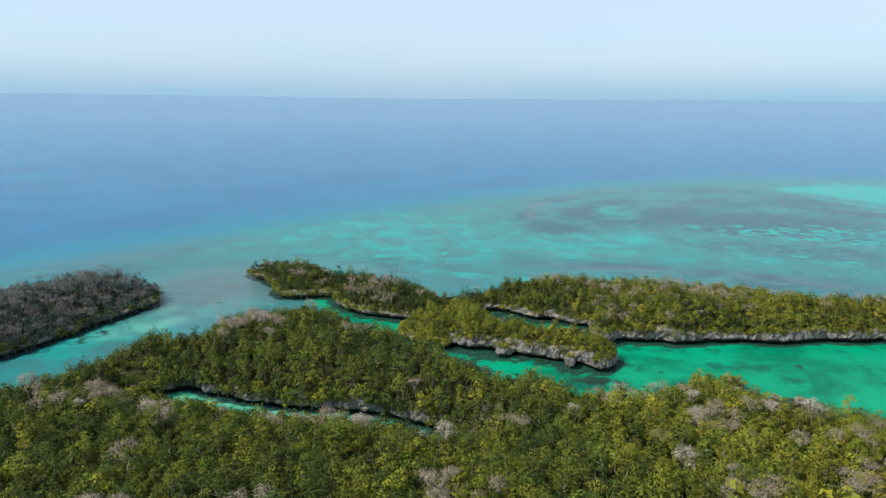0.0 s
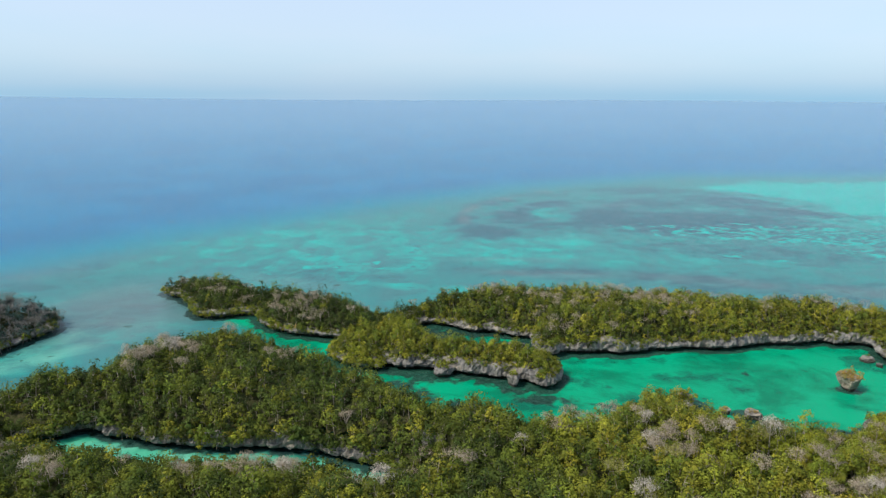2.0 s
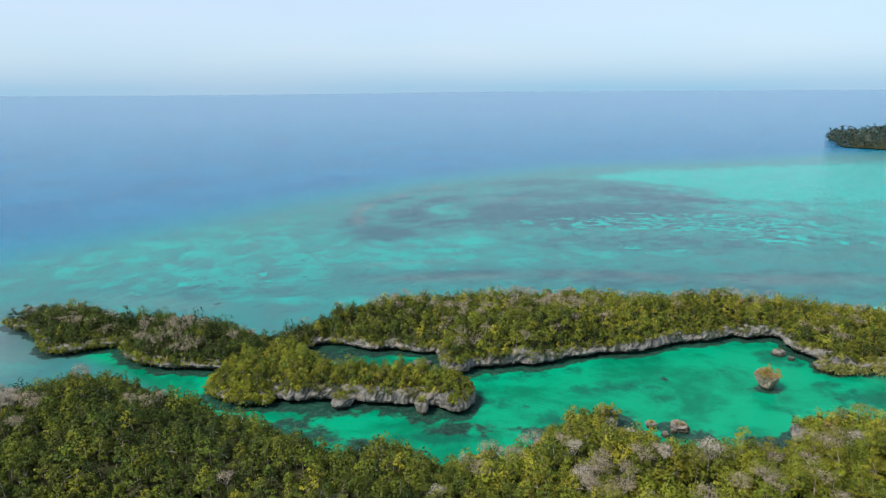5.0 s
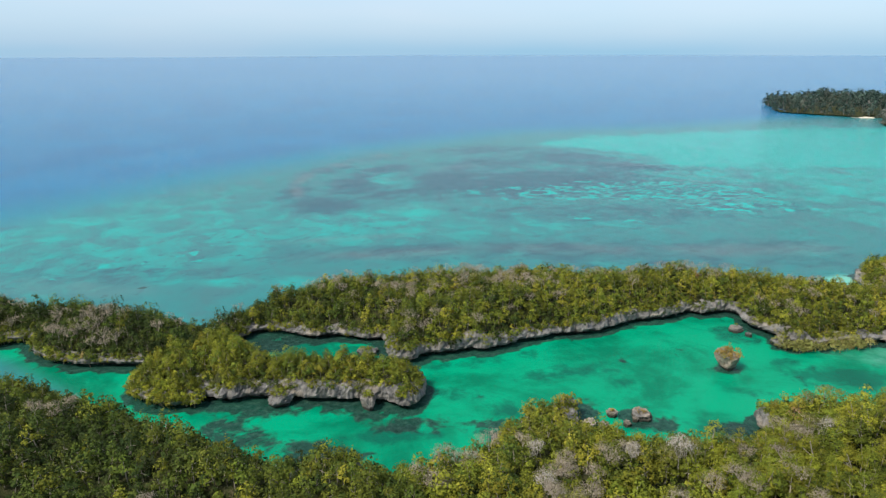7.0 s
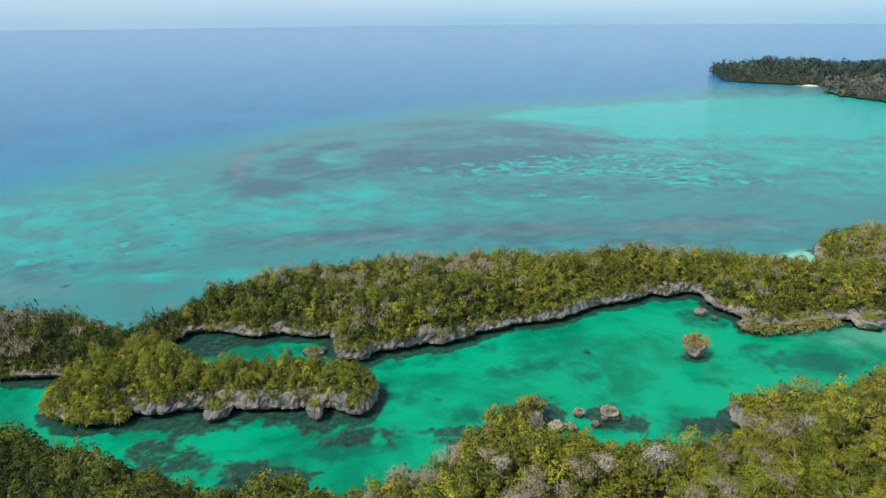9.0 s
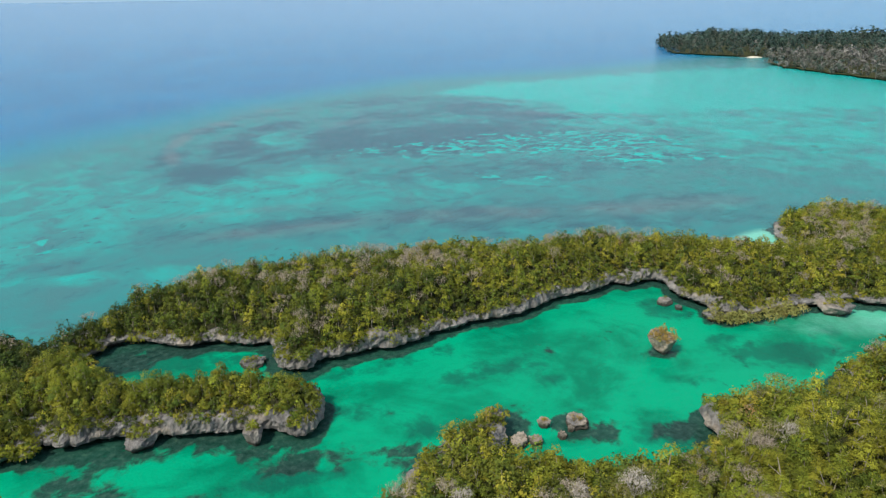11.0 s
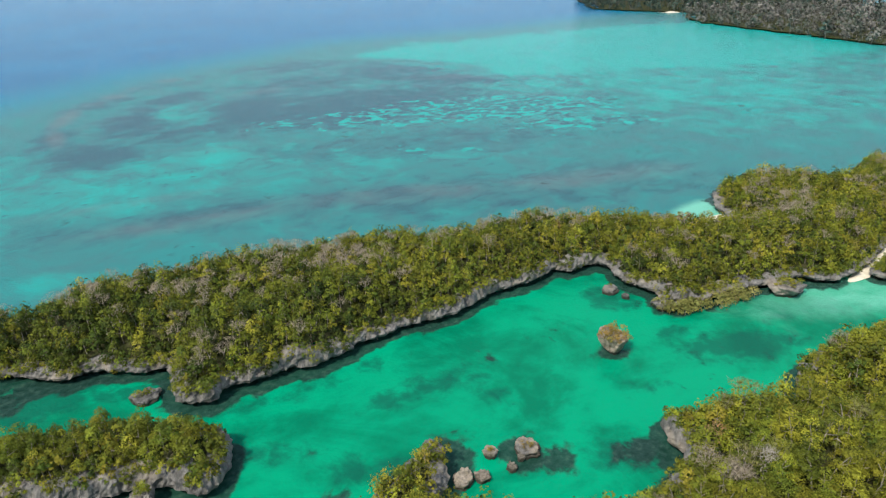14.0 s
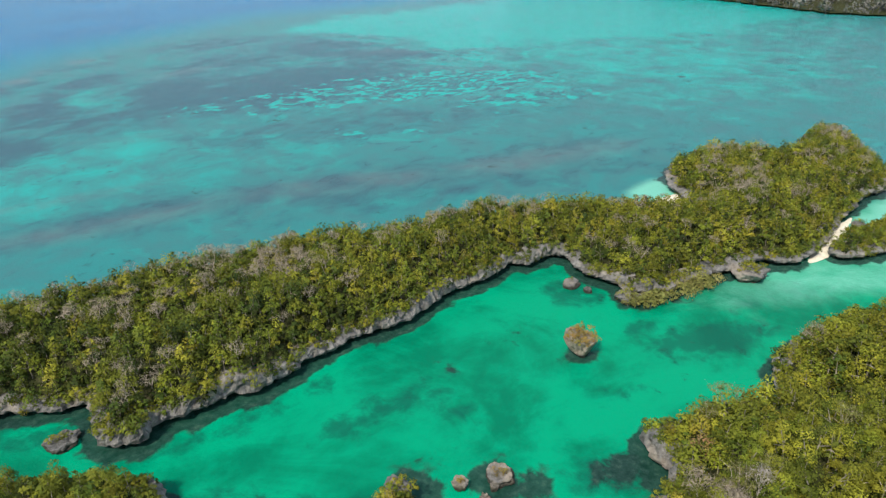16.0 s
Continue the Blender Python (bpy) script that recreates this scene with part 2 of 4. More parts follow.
    ripple = M.math("ADD", M.math("MULTIPLY", M.noise(1.1, 3.0, p), 0.6), M.math("MULTIPLY", M.noise(4.0, 2.0, p), 0.25))
    M.bump(ripple, 0.6, 0.6)
    return M.m


SHELF_A, SHELF_B, SHELF_SAND, SHELF_EDGE = (0.042, 0.165, 0.170), (0.022, 0.208, 0.204), (0.002, 0.365, 0.315), (0.003, 0.185, 0.265)
SEAGRASS, DEEP_A, DEEP_B, SILT = (0.028, 0.086, 0.115), (0.003, 0.122, 0.258), (0.003, 0.155, 0.305), (0.125, 0.155, 0.162)
LAGOON_A, LAGOON_B, PALE, REEF_SHADE, WEED = (0.0, 0.165, 0.085), (0.0, 0.305, 0.155), (0.18, 0.53, 0.40), (0.022, 0.048, 0.042), (0.004, 0.088, 0.060)
sea_mat = sea_water()


# ---- geometry helpers ----
def mesh_from(name, verts, faces, mats, tint=None, smooth=False, mat_index=None, normals=None):
    """A mesh from arrays; faces: list of (n, k) index arrays; normals: one for each vertex, for foliage that shades as a rounded mass."""
    me = bpy.data.meshes.new(name)
    verts = np.asarray(verts, np.float32)
    me.vertices.add(len(verts))
    me.vertices.foreach_set("co", verts.ravel())
    sizes = np.concatenate([np.full(len(f), f.shape[1], np.int32) for f in faces])
    loops = np.concatenate([f.ravel() for f in faces]).astype(np.int32)
    me.loops.add(len(loops))
    me.loops.foreach_set("vertex_index", loops)
    me.polygons.add(len(sizes))
    me.polygons.foreach_set("loop_start", np.concatenate([[0], np.cumsum(sizes)[:-1]]).astype(np.int32))
    me.polygons.foreach_set("use_smooth", np.full(len(sizes), smooth or normals is not None))
    if mat_index is not None:
        me.polygons.foreach_set("material_index", mat_index.astype(np.int32))
    for m in mats:
        me.materials.append(m)
    if tint is not None:
        at = me.attributes.new("tint", "FLOAT", "POINT")
        at.data.foreach_set("value", np.asarray(tint, np.float32))
    if normals is not None:
        at = me.attributes.new("custom_normal", "FLOAT_VECTOR", "POINT")
        at.data.foreach_set("vector", np.asarray(normals, np.float32).ravel())
    me.update(calc_edges=True)
    return me


def unit(v):
    return v / (np.linalg.norm(v, axis=-1, keepdims=True) + 1e-9)


def smooth_outline(pts, step, wobble=0.0, seed=0.0):
    """Closed Catmull-Rom curve through the plan's corners, even steps, with small bays and noses."""
    p = np.array(pts, float)
    n = len(p)
    out = []
    for i in range(n):
        a, b, c, d = p[i - 1], p[i], p[(i + 1) % n], p[(i + 2) % n]
        k = max(2, int(np.linalg.norm(c - b) / (step * 0.25)))
        u = np.linspace(0, 1, k, endpoint=False)[:, None]
        out.append(0.5 * (2 * b + (c - a) * u + (2 * a - 5 * b + 4 * c - d) * u ** 2 + (3 * b - a - 3 * c + d) * u ** 3))
    q = np.concatenate(out)
    seg = np.linalg.norm(np.roll(q, -1, 0) - q, axis=1)
    s = np.concatenate([[0], np.cumsum(seg)])
    m = int(s[-1] / step)
    at = np.linspace(0, s[-1], m, endpoint=False)
    qq = np.vstack([q, q[:1]])
    r = np.stack([np.interp(at, s, qq[:, 0]), np.interp(at, s, qq[:, 1])], 1)
    if wobble:
        nrm = normals_2d(r)
        w = np.array([noise.noise(Vector((x * 0.16, y * 0.16, seed))) + 0.6 * noise.noise(Vector((x * 0.45, y * 0.45, seed + 9))) for x, y in r])
        r = r + nrm * (w * wobble)[:, None]
    return r


def normals_2d(r):
    t = np.roll(r, -1, 0) - np.roll(r, 1, 0)
    t /= np.maximum(np.linalg.norm(t, axis=1), 1e-6)[:, None]
    area = np.sum(r[:, 0] * np.roll(r[:, 1], -1) - np.roll(r[:, 0], -1) * r[:, 1])
    nrm = np.stack([t[:, 1], -t[:, 0]], 1)
    return nrm if area > 0 else -nrm


def sdf(points, poly):
    """Signed distance of points to a closed outline, positive inside."""
    P, A = np.asarray(points, float), np.asarray(poly, float)
    B = np.roll(A, -1, 0)
    out = np.empty(len(P))
    for i in range(0, len(P), 4000):
        q = P[i:i + 4000, None, :]
        ab = B - A
        u = np.clip(np.sum((q - A) * ab, -1) / np.maximum(np.sum(ab * ab, -1), 1e-9), 0, 1)
        d = np.sqrt(np.min(np.sum((q - (A + u[..., None] * ab)) ** 2, -1), 1))
        y0, y1 = A[:, 1], B[:, 1]
        cond = (y0 > q[..., 1]) != (y1 > q[..., 1])
        xs = A[:, 0] + (q[..., 1] - y0) * ab[:, 0] / np.where(ab[:, 1] == 0, 1e-9, ab[:, 1])
        inside = np.sum(cond & (q[..., 0] < xs), 1) % 2 == 1
        out[i:i + 4000] = np.where(inside, d, -d)
    return out


def ss(x, a, b):
    u = np.clip((x - a) / (b - a), 0, 1)
    return u * u * (3 - 2 * u)


def fbm(xy, scale, seed):
    return np.array([noise.fractal(Vector((x * scale, y * scale, seed)), 1.0, 2.0, 3) for x, y in xy])


# ---- the plan: shores of the islands ----
MAIN = [(-66, 311), (-58, 301), (-51, 289), (-48, 276), (-40, 273), (-25, 275), (-22, 262), (-12, 250), (-2, 245), (8, 240), (18, 237), (27, 239), (31, 248),
        (38, 253), (44, 251), (51, 243), (60, 240), (67, 234), (72.5, 231), (70, 223), (69.5, 217), (75, 214), (81, 216.5), (100, 213), (111, 214), (123, 214),
        (129, 211), (140, 212), (151, 213), (165, 211), (171, 213), (176, 209), (183, 208), (185, 202), (181, 195), (182, 187), (180, 183), (183, 178),
        (192, 176), (203, 173), (214, 169), (220, 166), (223, 160), (232, 158), (248, 159.5), (262, 161)]
MAIN_NORTH = [(286, 162), (300, 160), (318, 167), (335, 179), (348, 190), (338, 199), (318, 194), (305, 197), (292, 214), (270, 220), (253, 212), (247, 204),
              (241, 196), (233, 200), (227, 209), (216, 220), (203, 227), (195, 234), (180, 242), (159, 245), (138, 258), (118, 263), (95, 270), (70, 277), (52, 272),
              (38, 267), (27, 259), (21.5, 254.5), (19, 262), (15, 269), (-3, 282), (-24, 297), (-42, 313), (-58, 318)]
ISLET = [(3, 225), (6, 219), (11, 215), (16, 212.5), (18.0, 213.5), (19.6, 224), (22.0, 214), (25, 211.5), (29, 211), (35, 209), (41, 206), (49, 201), (55, 199), (60, 195),
         (64, 190), (69, 194), (71, 201), (66, 208), (58, 215), (48, 220), (38, 224), (32, 231), (31, 240), (24, 246), (12, 245), (6, 238), (3, 231)]
DARK = [(-95, 268), (-102, 253), (-110, 237), (-120, 218), (-128, 208), (-148, 195), (-178, 200), (-172, 228), (-152, 250), (-136, 268), (-118, 279), (-102, 279)]
NEAR = [(-135, 100), (-122, 150), (-104, 172), (-92, 181), (-88, 197), (-76, 207), (-62, 211), (-58, 221), (-53, 230), (-36, 235), (-21, 233), (-12, 224), (-4, 213),
        (8, 200), (18, 188), (26, 176), (36, 171), (43, 169), (49, 163), (60, 161), (69, 161), (77, 168), (87, 171), (97, 174), (98, 169), (92, 164),
        (91, 160), (96, 156), (103, 151), (110, 144), (118, 141), (128, 143), (134, 145), (134, 149), (138, 152), (143, 149), (149, 147), (157, 143), (163, 140),
        (171, 143), (178, 145), (196, 141), (206, 137), (228, 122), (240, 90), (200, 72), (120, 85), (60, 95), (0, 96), (-60, 93)]
INLET = [(-72, 180), (-63, 182.5), (-55, 182), (-49, 178), (-40, 174), (-29, 170), (-15, 167.5), (-5, 165), (5, 159), (11, 156), (15, 153), (14, 143.5), (8, 145),
         (0, 150.5), (-14, 154.5), (-30, 158.5), (-42, 161.5), (-52, 165), (-62, 169.5), (-72, 172.5)]
EAST = [(242, 156.5), (236, 155), (237, 151), (242, 148), (252, 143), (268, 138), (280, 141), (272, 149), (258, 152), (250, 155)]
FAR_A = [(950, 880), (905, 822), (850, 769), (852, 720), (870, 673), (892, 645), (960, 600), (1200, 560), (1400, 650), (1290, 800), (1160, 960), (1050, 950)]
FAR_B = [(818, 594), (788, 545), (772, 505), (760, 440), (744, 380), (730, 320), (765, 260), (900, 270), (1060, 420), (1010, 560), (890, 618)]

shores = {}                            # name: (outline, hole or None)
shores["main"] = (smooth_outline(MAIN + MAIN_NORTH, 0.7, 1.2, 1.0), None)
shores["islet"] = (smooth_outline(ISLET, 0.5, 1.0, 2.0), None)
shores["dark"] = (smooth_outline(DARK, 1.2, 1.2, 3.0), None)
shores["near"] = (smooth_outline(NEAR, 0.8, 0.9, 4.0), smooth_outline(INLET, 0.7, 1.9, 5.0))
shores["east"] = (smooth_outline(EAST, 0.8, 0.7, 6.0), None)
shores["far_a"] = (smooth_outline(FAR_A, 9.0, 9.0, 7.0), None)
shores["far_b"] = (smooth_outline(FAR_B, 9.0, 9.0, 8.0), None)
# name: (cliff height, rise inland, over how many metres, bumps, grid step)
LAND = {"main": (3.7, 3.4, 13.0, 0.9, 1.6), "islet": (4.1, 1.4, 8.0, 0.5, 1.4), "dark": (1.3, 7.6, 15.0, 0.8, 2.0), "near": (4.0, 3.6, 14.0, 0.9, 1.8),
        "east": (3.0, 0.6, 6.0, 0.4, 1.4), "far_a": (0.3, 6.0, 60.0, 4.0, 14.0), "far_b": (0.3, 6.0, 70.0, 3.5, 14.0)}


def inside(name, xy):
    outer, hole = shores[name]
    d = sdf(xy, outer)
    if hole is not None:
        d = np.minimum(d, -sdf(xy, hole))
    return d


def low_bank(xy):
    """1 on the low ground along the inlet's southern bank, 0 away from it."""
    xy = np.asarray(xy, float)
    return ss(sdf(xy, shores["near"][1]), -18.0, -3.0) * (xy[:, 1] < 169 - 0.36 * (xy[:, 0] + 30)) * (np.abs(xy[:, 0] + 28) < 52)


def cliff_top(name, xy):
    h = LAND[name][0]
    t = h * np.clip(1.0 + 0.5 * fbm(xy, 0.06, 3.3) + 0.25 * fbm(xy, 0.2, 5.3), 0.45, 1.6)
    if name == "near":
        t = t * (1 - 0.6 * low_bank(xy))
    if name == "islet":
        t = t * (0.55 + 0.45 * ss(np.asarray(xy)[:, 0], 18, 26))
    if name == "main":
        t = t * (0.30 + 0.25 * ss(np.asarray(xy)[:, 0], -40, -10) + 0.45 * ss(np.asarray(xy)[:, 0], 10, 70)) * (1 - 0.35 * ss(np.asarray(xy)[:, 0], 178, 200))
    return t


def land_height(name, xy, d):
    h, rise, over, bumps, _ = LAND[name]
    if name == "near":
        rise = rise * (1 - 0.4 * low_bank(xy))
    return cliff_top(name, xy) * ss(d, -1.0, 2.5) + rise * ss(d, 1.0, over) + bumps * fbm(xy, 0.09, 8.8) * ss(d, 1, 6)


def cliff_mesh(name, outline, flip, h_scale=1.0):
    """A band of rock round a shore: notch at the tide line, overhanging lip, worn top."""
    far = name.startswith("far")
    nrm = normals_2d(outline) * (-1 if flip else 1)
    top = cliff_top(name, outline) * h_scale
    m = len(outline)
    prof = [(-1.5, -2.4, 0), (-0.1, -2.2, 0), (0.6, -2.0, 0), (1.05, -0.9, 0), (1.4, 0.1, 0), (0.0, 0.35, 0.45), (0.0, 0.3, 0.56), (0.0, 0.15, 0.68), (0.0, -0.15, 0.84), (0.0, -0.6, 1.0), (0.25, -1.8, 1.0), (0.2, -3.6, 1.0)]
    rows = []
    for j, (z0, r, f) in enumerate(prof):
        z = z0 + f * top
        if f > 0:
            z = np.maximum(z, (0.9 if far else 1.5) + 0.12 * j)
        amp = 0.0 if j < 2 else 0.75
        dis = np.array([noise.fractal(Vector((x * 0.5, y * 0.5, zz * 0.35)), 0.6, 2.1, 5) for (x, y), zz in zip(outline, z)])
        ledge = np.array([noise.noise(Vector((x * 0.13, y * 0.13, 40.0 + zz * 0.25))) for (x, y), zz in zip(outline, z)])
        crag = np.array([abs(noise.noise(Vector((x * 0.8, y * 0.8, 9.0 + zz * 0.5)))) for (x, y), zz in zip(outline, z)])
        off = r + amp * (0.9 * dis + 0.9 * ledge + 0.5 - 1.5 * crag)
        xy = outline + nrm * off[:, None]
        rows.append(np.column_stack([xy, z + (0.25 * dis if 2 < j else 0)]))
    V = np.concatenate(rows)
    idx = np.arange(m)
    nx = (idx + 1) % m
    F = [np.stack([j * m + idx, j * m + nx, (j + 1) * m + nx, (j + 1) * m + idx], 1) for j in range(len(prof) - 1)]
    F = np.concatenate(F)
    ccw = np.sum(outline[:, 0] * np.roll(outline[:, 1], -1) - np.roll(outline[:, 0], -1) * outline[:, 1]) > 0
    if ccw == flip:
        F = F[:, ::-1]
    return mesh_from("cliff", V, [F], [soil_mat if far else rock_mat], smooth=False)


def land_mesh(name):
    outer, _ = shores[name]
    step = LAND[name][4]
    lo, hi = outer.min(0) - step, outer.max(0) + step
    xs, ys = np.arange(lo[0], hi[0], step), np.arange(lo[1], hi[1], step)
    X, Y = np.meshgrid(xs, ys)
    xy = np.column_stack([X.ravel(), Y.ravel()])
    d = inside(name, xy)
    keep = d > 1.2
    z = np.zeros(len(xy))
    z[keep] = land_height(name, xy[keep], d[keep])
    i = np.arange(len(xy)).reshape(X.shape)
    quads = np.stack([i[:-1, :-1], i[:-1, 1:], i[1:, 1:], i[1:, :-1]], -1).reshape(-1, 4)
    quads = quads[keep[quads].all(1)]
    used = np.unique(quads)
    remap = np.full(len(xy), -1)
    remap[used] = np.arange(len(used))
    return mesh_from("soil", np.column_stack([xy, z])[used], [remap[quads]], [soil_mat], smooth=True)


ISLANDS = {"main": ("island", "long green limestone island with grey sea cliffs and forest"),
           "islet": ("islet", "small wooded limestone islet with an undercut cliff"),
           "dark": ("wooded_island", "low island under grey leafless dry forest"),
           "near": ("headland", "wooded limestone headland with a narrow inlet"),
           "east": ("eastern_islet", "small rocky islet beside a white sand bar"),
           "far_a": ("far_headland", "distant wooded headland with a small white beach"),
           "far_b": ("far_point", "distant low point under dry brown-grey forest")}
for key, (nm, label) in ISLANDS.items():
    land = tagged(new(nm, land_mesh(key)), label, "island", kind="structure")
    outer, hole = shores[key]
    c = new("cliff", cliff_mesh(key, outer, False))
    c.parent = land
    if hole is not None:
        c = new("cliff", cliff_mesh(key, hole, True, 0.9))
        c.parent = land


# ---- the sea ----
def axis(lo, hi, step, far_lo, far_hi, grow):
    mid = list(np.arange(lo, hi, step))
    for sign, end in ((1, far_hi), (-1, far_lo)):
        s, v = step, mid[-1] if sign > 0 else mid[0]
        side = []
        while (v < end) if sign > 0 else (v > end):
            s *= grow
            v += sign * s
            side.append(v)
        mid = mid + side if sign > 0 else side[::-1] + mid
    return np.array(mid)


def soft_poly(xy, pts, width):
    return ss(sdf(xy, np.array(pts, float)), -width, width)


def blob(xy, x, y, rx, ry, turn=0.0):
    c, s = math.cos(radians(turn)), math.sin(radians(turn))
    u, v = xy[:, 0] - x, xy[:, 1] - y
    r = np.sqrt(((u * c + v * s) / rx) ** 2 + ((-u * s + v * c) / ry) ** 2)
    return 1 - ss(r, 0.2, 1.5)


def build_sea():
    xs = axis(-110, 300, 2.8, -4800, 4800, 1.08)
    ys = axis(130, 330, 2.6, -2500, 4800, 1.06)
    X, Y = np.meshgrid(xs, ys)
    xy = np.column_stack([X.ravel(), Y.ravel()])
    r = np.linalg.norm(xy - np.array([25.0, 50.0]), axis=1)
    z = 42.0 * (np.maximum(r - 2200, 0) / 2600) ** 1.5
    z = np.minimum(z, 80 - r * 0.0044 - 4) * (r > 2200)
    deep = soft_poly(xy, [(-1500, 250), (-400, 290), (-191, 345), (-141, 395), (-90, 450), (-22, 500), (51, 560), (117, 598), (176, 640), (254, 668), (380, 712), (560, 690),
                          (800, 700), (1400, 760), (5000, 900), (5000, 5200), (-5000, 5200), (-5000, 200)], 75)
    bright = 0.92 * soft_poly(xy, [(344, 607), (435, 640), (526, 621), (670, 610), (820, 560), (860, 430), (700, 330), (558, 350), (423, 430), (381, 455), (396, 510), (366, 574)], 16)
    for b in ((590, 450, 330, 200, 0, 0.62), (340, 350, 75, 40, -25, 0.5), (85, 372, 110, 34, -5, 0.50), (10, 410, 90, 60, 35, 0.48),
              (10, 345, 70, 22, 8, 0.5), (166, 478, 20, 42, -15, 0.5), (130, 392, 62, 26, -15, 0.52), (450, 320, 120, 110, 0, 0.6), (-70, 262, 16, 22, 0, 0.45), (150, 345, 90, 20, -15, 0.45), (-20, 430, 100, 60, 35, 0.45), (40, 306, 40, 8, -25, 0.5), (-100, 240, 24, 40, -25, 0.5)):
        bright = np.maximum(bright, b[5] * blob(xy, *b[:5]))
    fleck = np.zeros(len(xy))
    for b in ((310, 380, 85, 42, -25, 0.84), (250, 405, 65, 38, 0, 0.68), (320, 325, 60, 24, -30, 0.66), (195, 428, 40, 20, 0, 0.58), (90, 375, 90, 30, -5, 0.36), (400, 420, 90, 60, -20, 0.5), (20, 350, 60, 24, 0, 0.42), (240, 330, 90, 30, -25, 0.42)):
        fleck = np.maximum(fleck, b[5] * blob(xy, *b[:5]))
    grass = np.zeros(len(xy))
    for b in ((205, 275, 120, 30, -28, 0.45), (90, 325, 80, 16, -22, 0.4), (-5, 338, 55, 14, -25, 0.45), (185, 465, 75, 42, 25, 0.85), (255, 440, 95, 50, 0, 0.85), (330, 520, 50, 60, 0, 0.7), (345, 468, 46, 26, -40, 0.8), (120, 322, 48, 9, -15, 0.6), (178, 296, 60, 13, -26, 0.6), (245, 270, 60, 14, -20, 0.5), (105, 425, 24, 30, 20, 0.85),
              (98, 470, 14, 40, -25, 0.6), (135, 540, 40, 16, 42, 0.6), (195, 585, 50, 14, 15, 0.5), (-85, 275, 26, 60, -20, 0.45), (240, 345, 100, 30, -25, 0.45), (470, 700, 110, 24, 5, 0.5), (-150, 330, 80, 40, 40, 0.45), (430, 290, 140, 45, -25, 0.2)):
        grass = np.maximum(grass, b[5] * blob(xy, *b[:5]))
    for b in ((138, 480, 20, 42, -30, 0.8), (175, 525, 40, 20, 35, 0.7), (285, 590, 60, 34, -10, 0.6), (260, 520, 60, 40, 0, 0.6)):
        grass = np.maximum(grass, b[5] * blob(xy, *b[:5]))
    grass *= 1 - 0.6 * blob(xy, 166, 478, 17, 36, -15)
    lagoon = soft_poly(xy, [(-14, 236), (-30, 262), (-44, 282), (-24, 284), (-14, 262), (8, 246), (40, 255), (120, 218), (168, 216), (190, 205), (215, 172), (262, 163), (300, 158), (260, 120), (200, 130), (130, 135), (60, 155), (0, 200)], 10)
    # dark patches on the bed and beside rocks
    reef_shade = np.zeros(len(xy))
    for b in ((112, 165.5, 4.2, 6.0, -20, 1.1), (116.3, 159.5, 3.4, 4.6, -10, 1.1), (101, 173, 5.5, 6, 0, 1.1), (40, 180, 11, 6, -35, 0.9), (129, 152, 7, 4.2, -30, 0.72), (133, 149, 3, 3, 0, 0.9), (30, 206, 22, 5, -30, 0.7), (168, 141, 6, 5, 0, 0.9),
              (-98, 244, 6, 40, -30, 0.35), (56, 192, 8, 4, -30, 0.9), (38, 245, 11, 7, -20, 0.85), (60, 186, 16, 5, -25, 0.6), (78, 176, 10, 5, -20, 0.6), (24, 196, 13, 7, -40, 0.7), (152, 176, 5, 4, 0, 0.9), (18, 218, 14, 6, -30, 0.7), (181, 180, 8, 5, 0, 0.8)):
        reef_shade = np.maximum(reef_shade, b[5] * blob(xy, *b[:5]))
    weed = np.zeros(len(xy))
    for b in ((170, 173, 6, 4, 0, 0.9), (177, 160, 17, 7, -30, 0.85), (55, 182, 16, 5, -25, 0.8), (172, 193, 8, 9, 20, 0.8), (127, 153, 10, 6, -30, 0.8), (90, 178, 14, 6, -35, 0.8), (45, 240, 24, 9, -15, 0.95), (62, 231, 16, 6, -30, 0.75), (80, 229, 10, 4, -20, 0.7),
              (110, 192, 20, 6, -10, 0.65), (120, 182, 9, 5, 0, 0.6), (75, 195, 12, 5, -40, 0.6), (205, 156, 18, 5, -25, 0.55), (145, 165, 10, 4, -30, 0.5), (95, 208, 26, 4, -5, 0.6)):
        weed = np.maximum(weed, b[5] * blob(xy, *b[:5]))
    # distance to the nearest shore, for the dark band below the cliffs
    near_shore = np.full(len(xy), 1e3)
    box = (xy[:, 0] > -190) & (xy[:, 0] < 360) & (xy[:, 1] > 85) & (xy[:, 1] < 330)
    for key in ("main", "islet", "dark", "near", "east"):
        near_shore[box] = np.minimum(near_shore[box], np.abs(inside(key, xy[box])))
    # reef plus the cliffs' shade and reflection, painted dark into the water's colour
    reef_shade = np.maximum(reef_shade, 1.2 * (1 - ss(near_shore, 0.8, 4.0)))
    pale = np.zeros(len(xy))
    for b in ((248, 213, 17, 9, 0, 1.0), (262, 156, 26, 5, 0, 0.9), (232, 149, 55, 15, -25, 0.62), (-50, 172, 14, 6, -18, 0.5), (5, 158, 8, 5, -30, 0.4), (-95, 248, 22, 34, -25, 0.5), (883, 650, 16, 8, 0, 0.8), (284, 151, 30, 12, 0, 0.85)):
        pale = np.maximum(pale, b[5] * blob(xy, *b[:5]))
    keep_beach = blob(xy, 246, 210, 14, 12)
    reef_shade *= 1 - np.maximum(keep_beach, blob(xy, 252, 158, 24, 4))
    inlet = ss(sdf(xy[box], shores["near"][1]), -1, 2)
    lagoon[box] = np.maximum(lagoon[box], 0.75 * inlet)
    pale[box] = np.maximum(pale[box], 0.6 * inlet)
    reef_shade[box] *= 1 - 0.8 * inlet
    i = np.arange(len(xy)).reshape(X.shape)
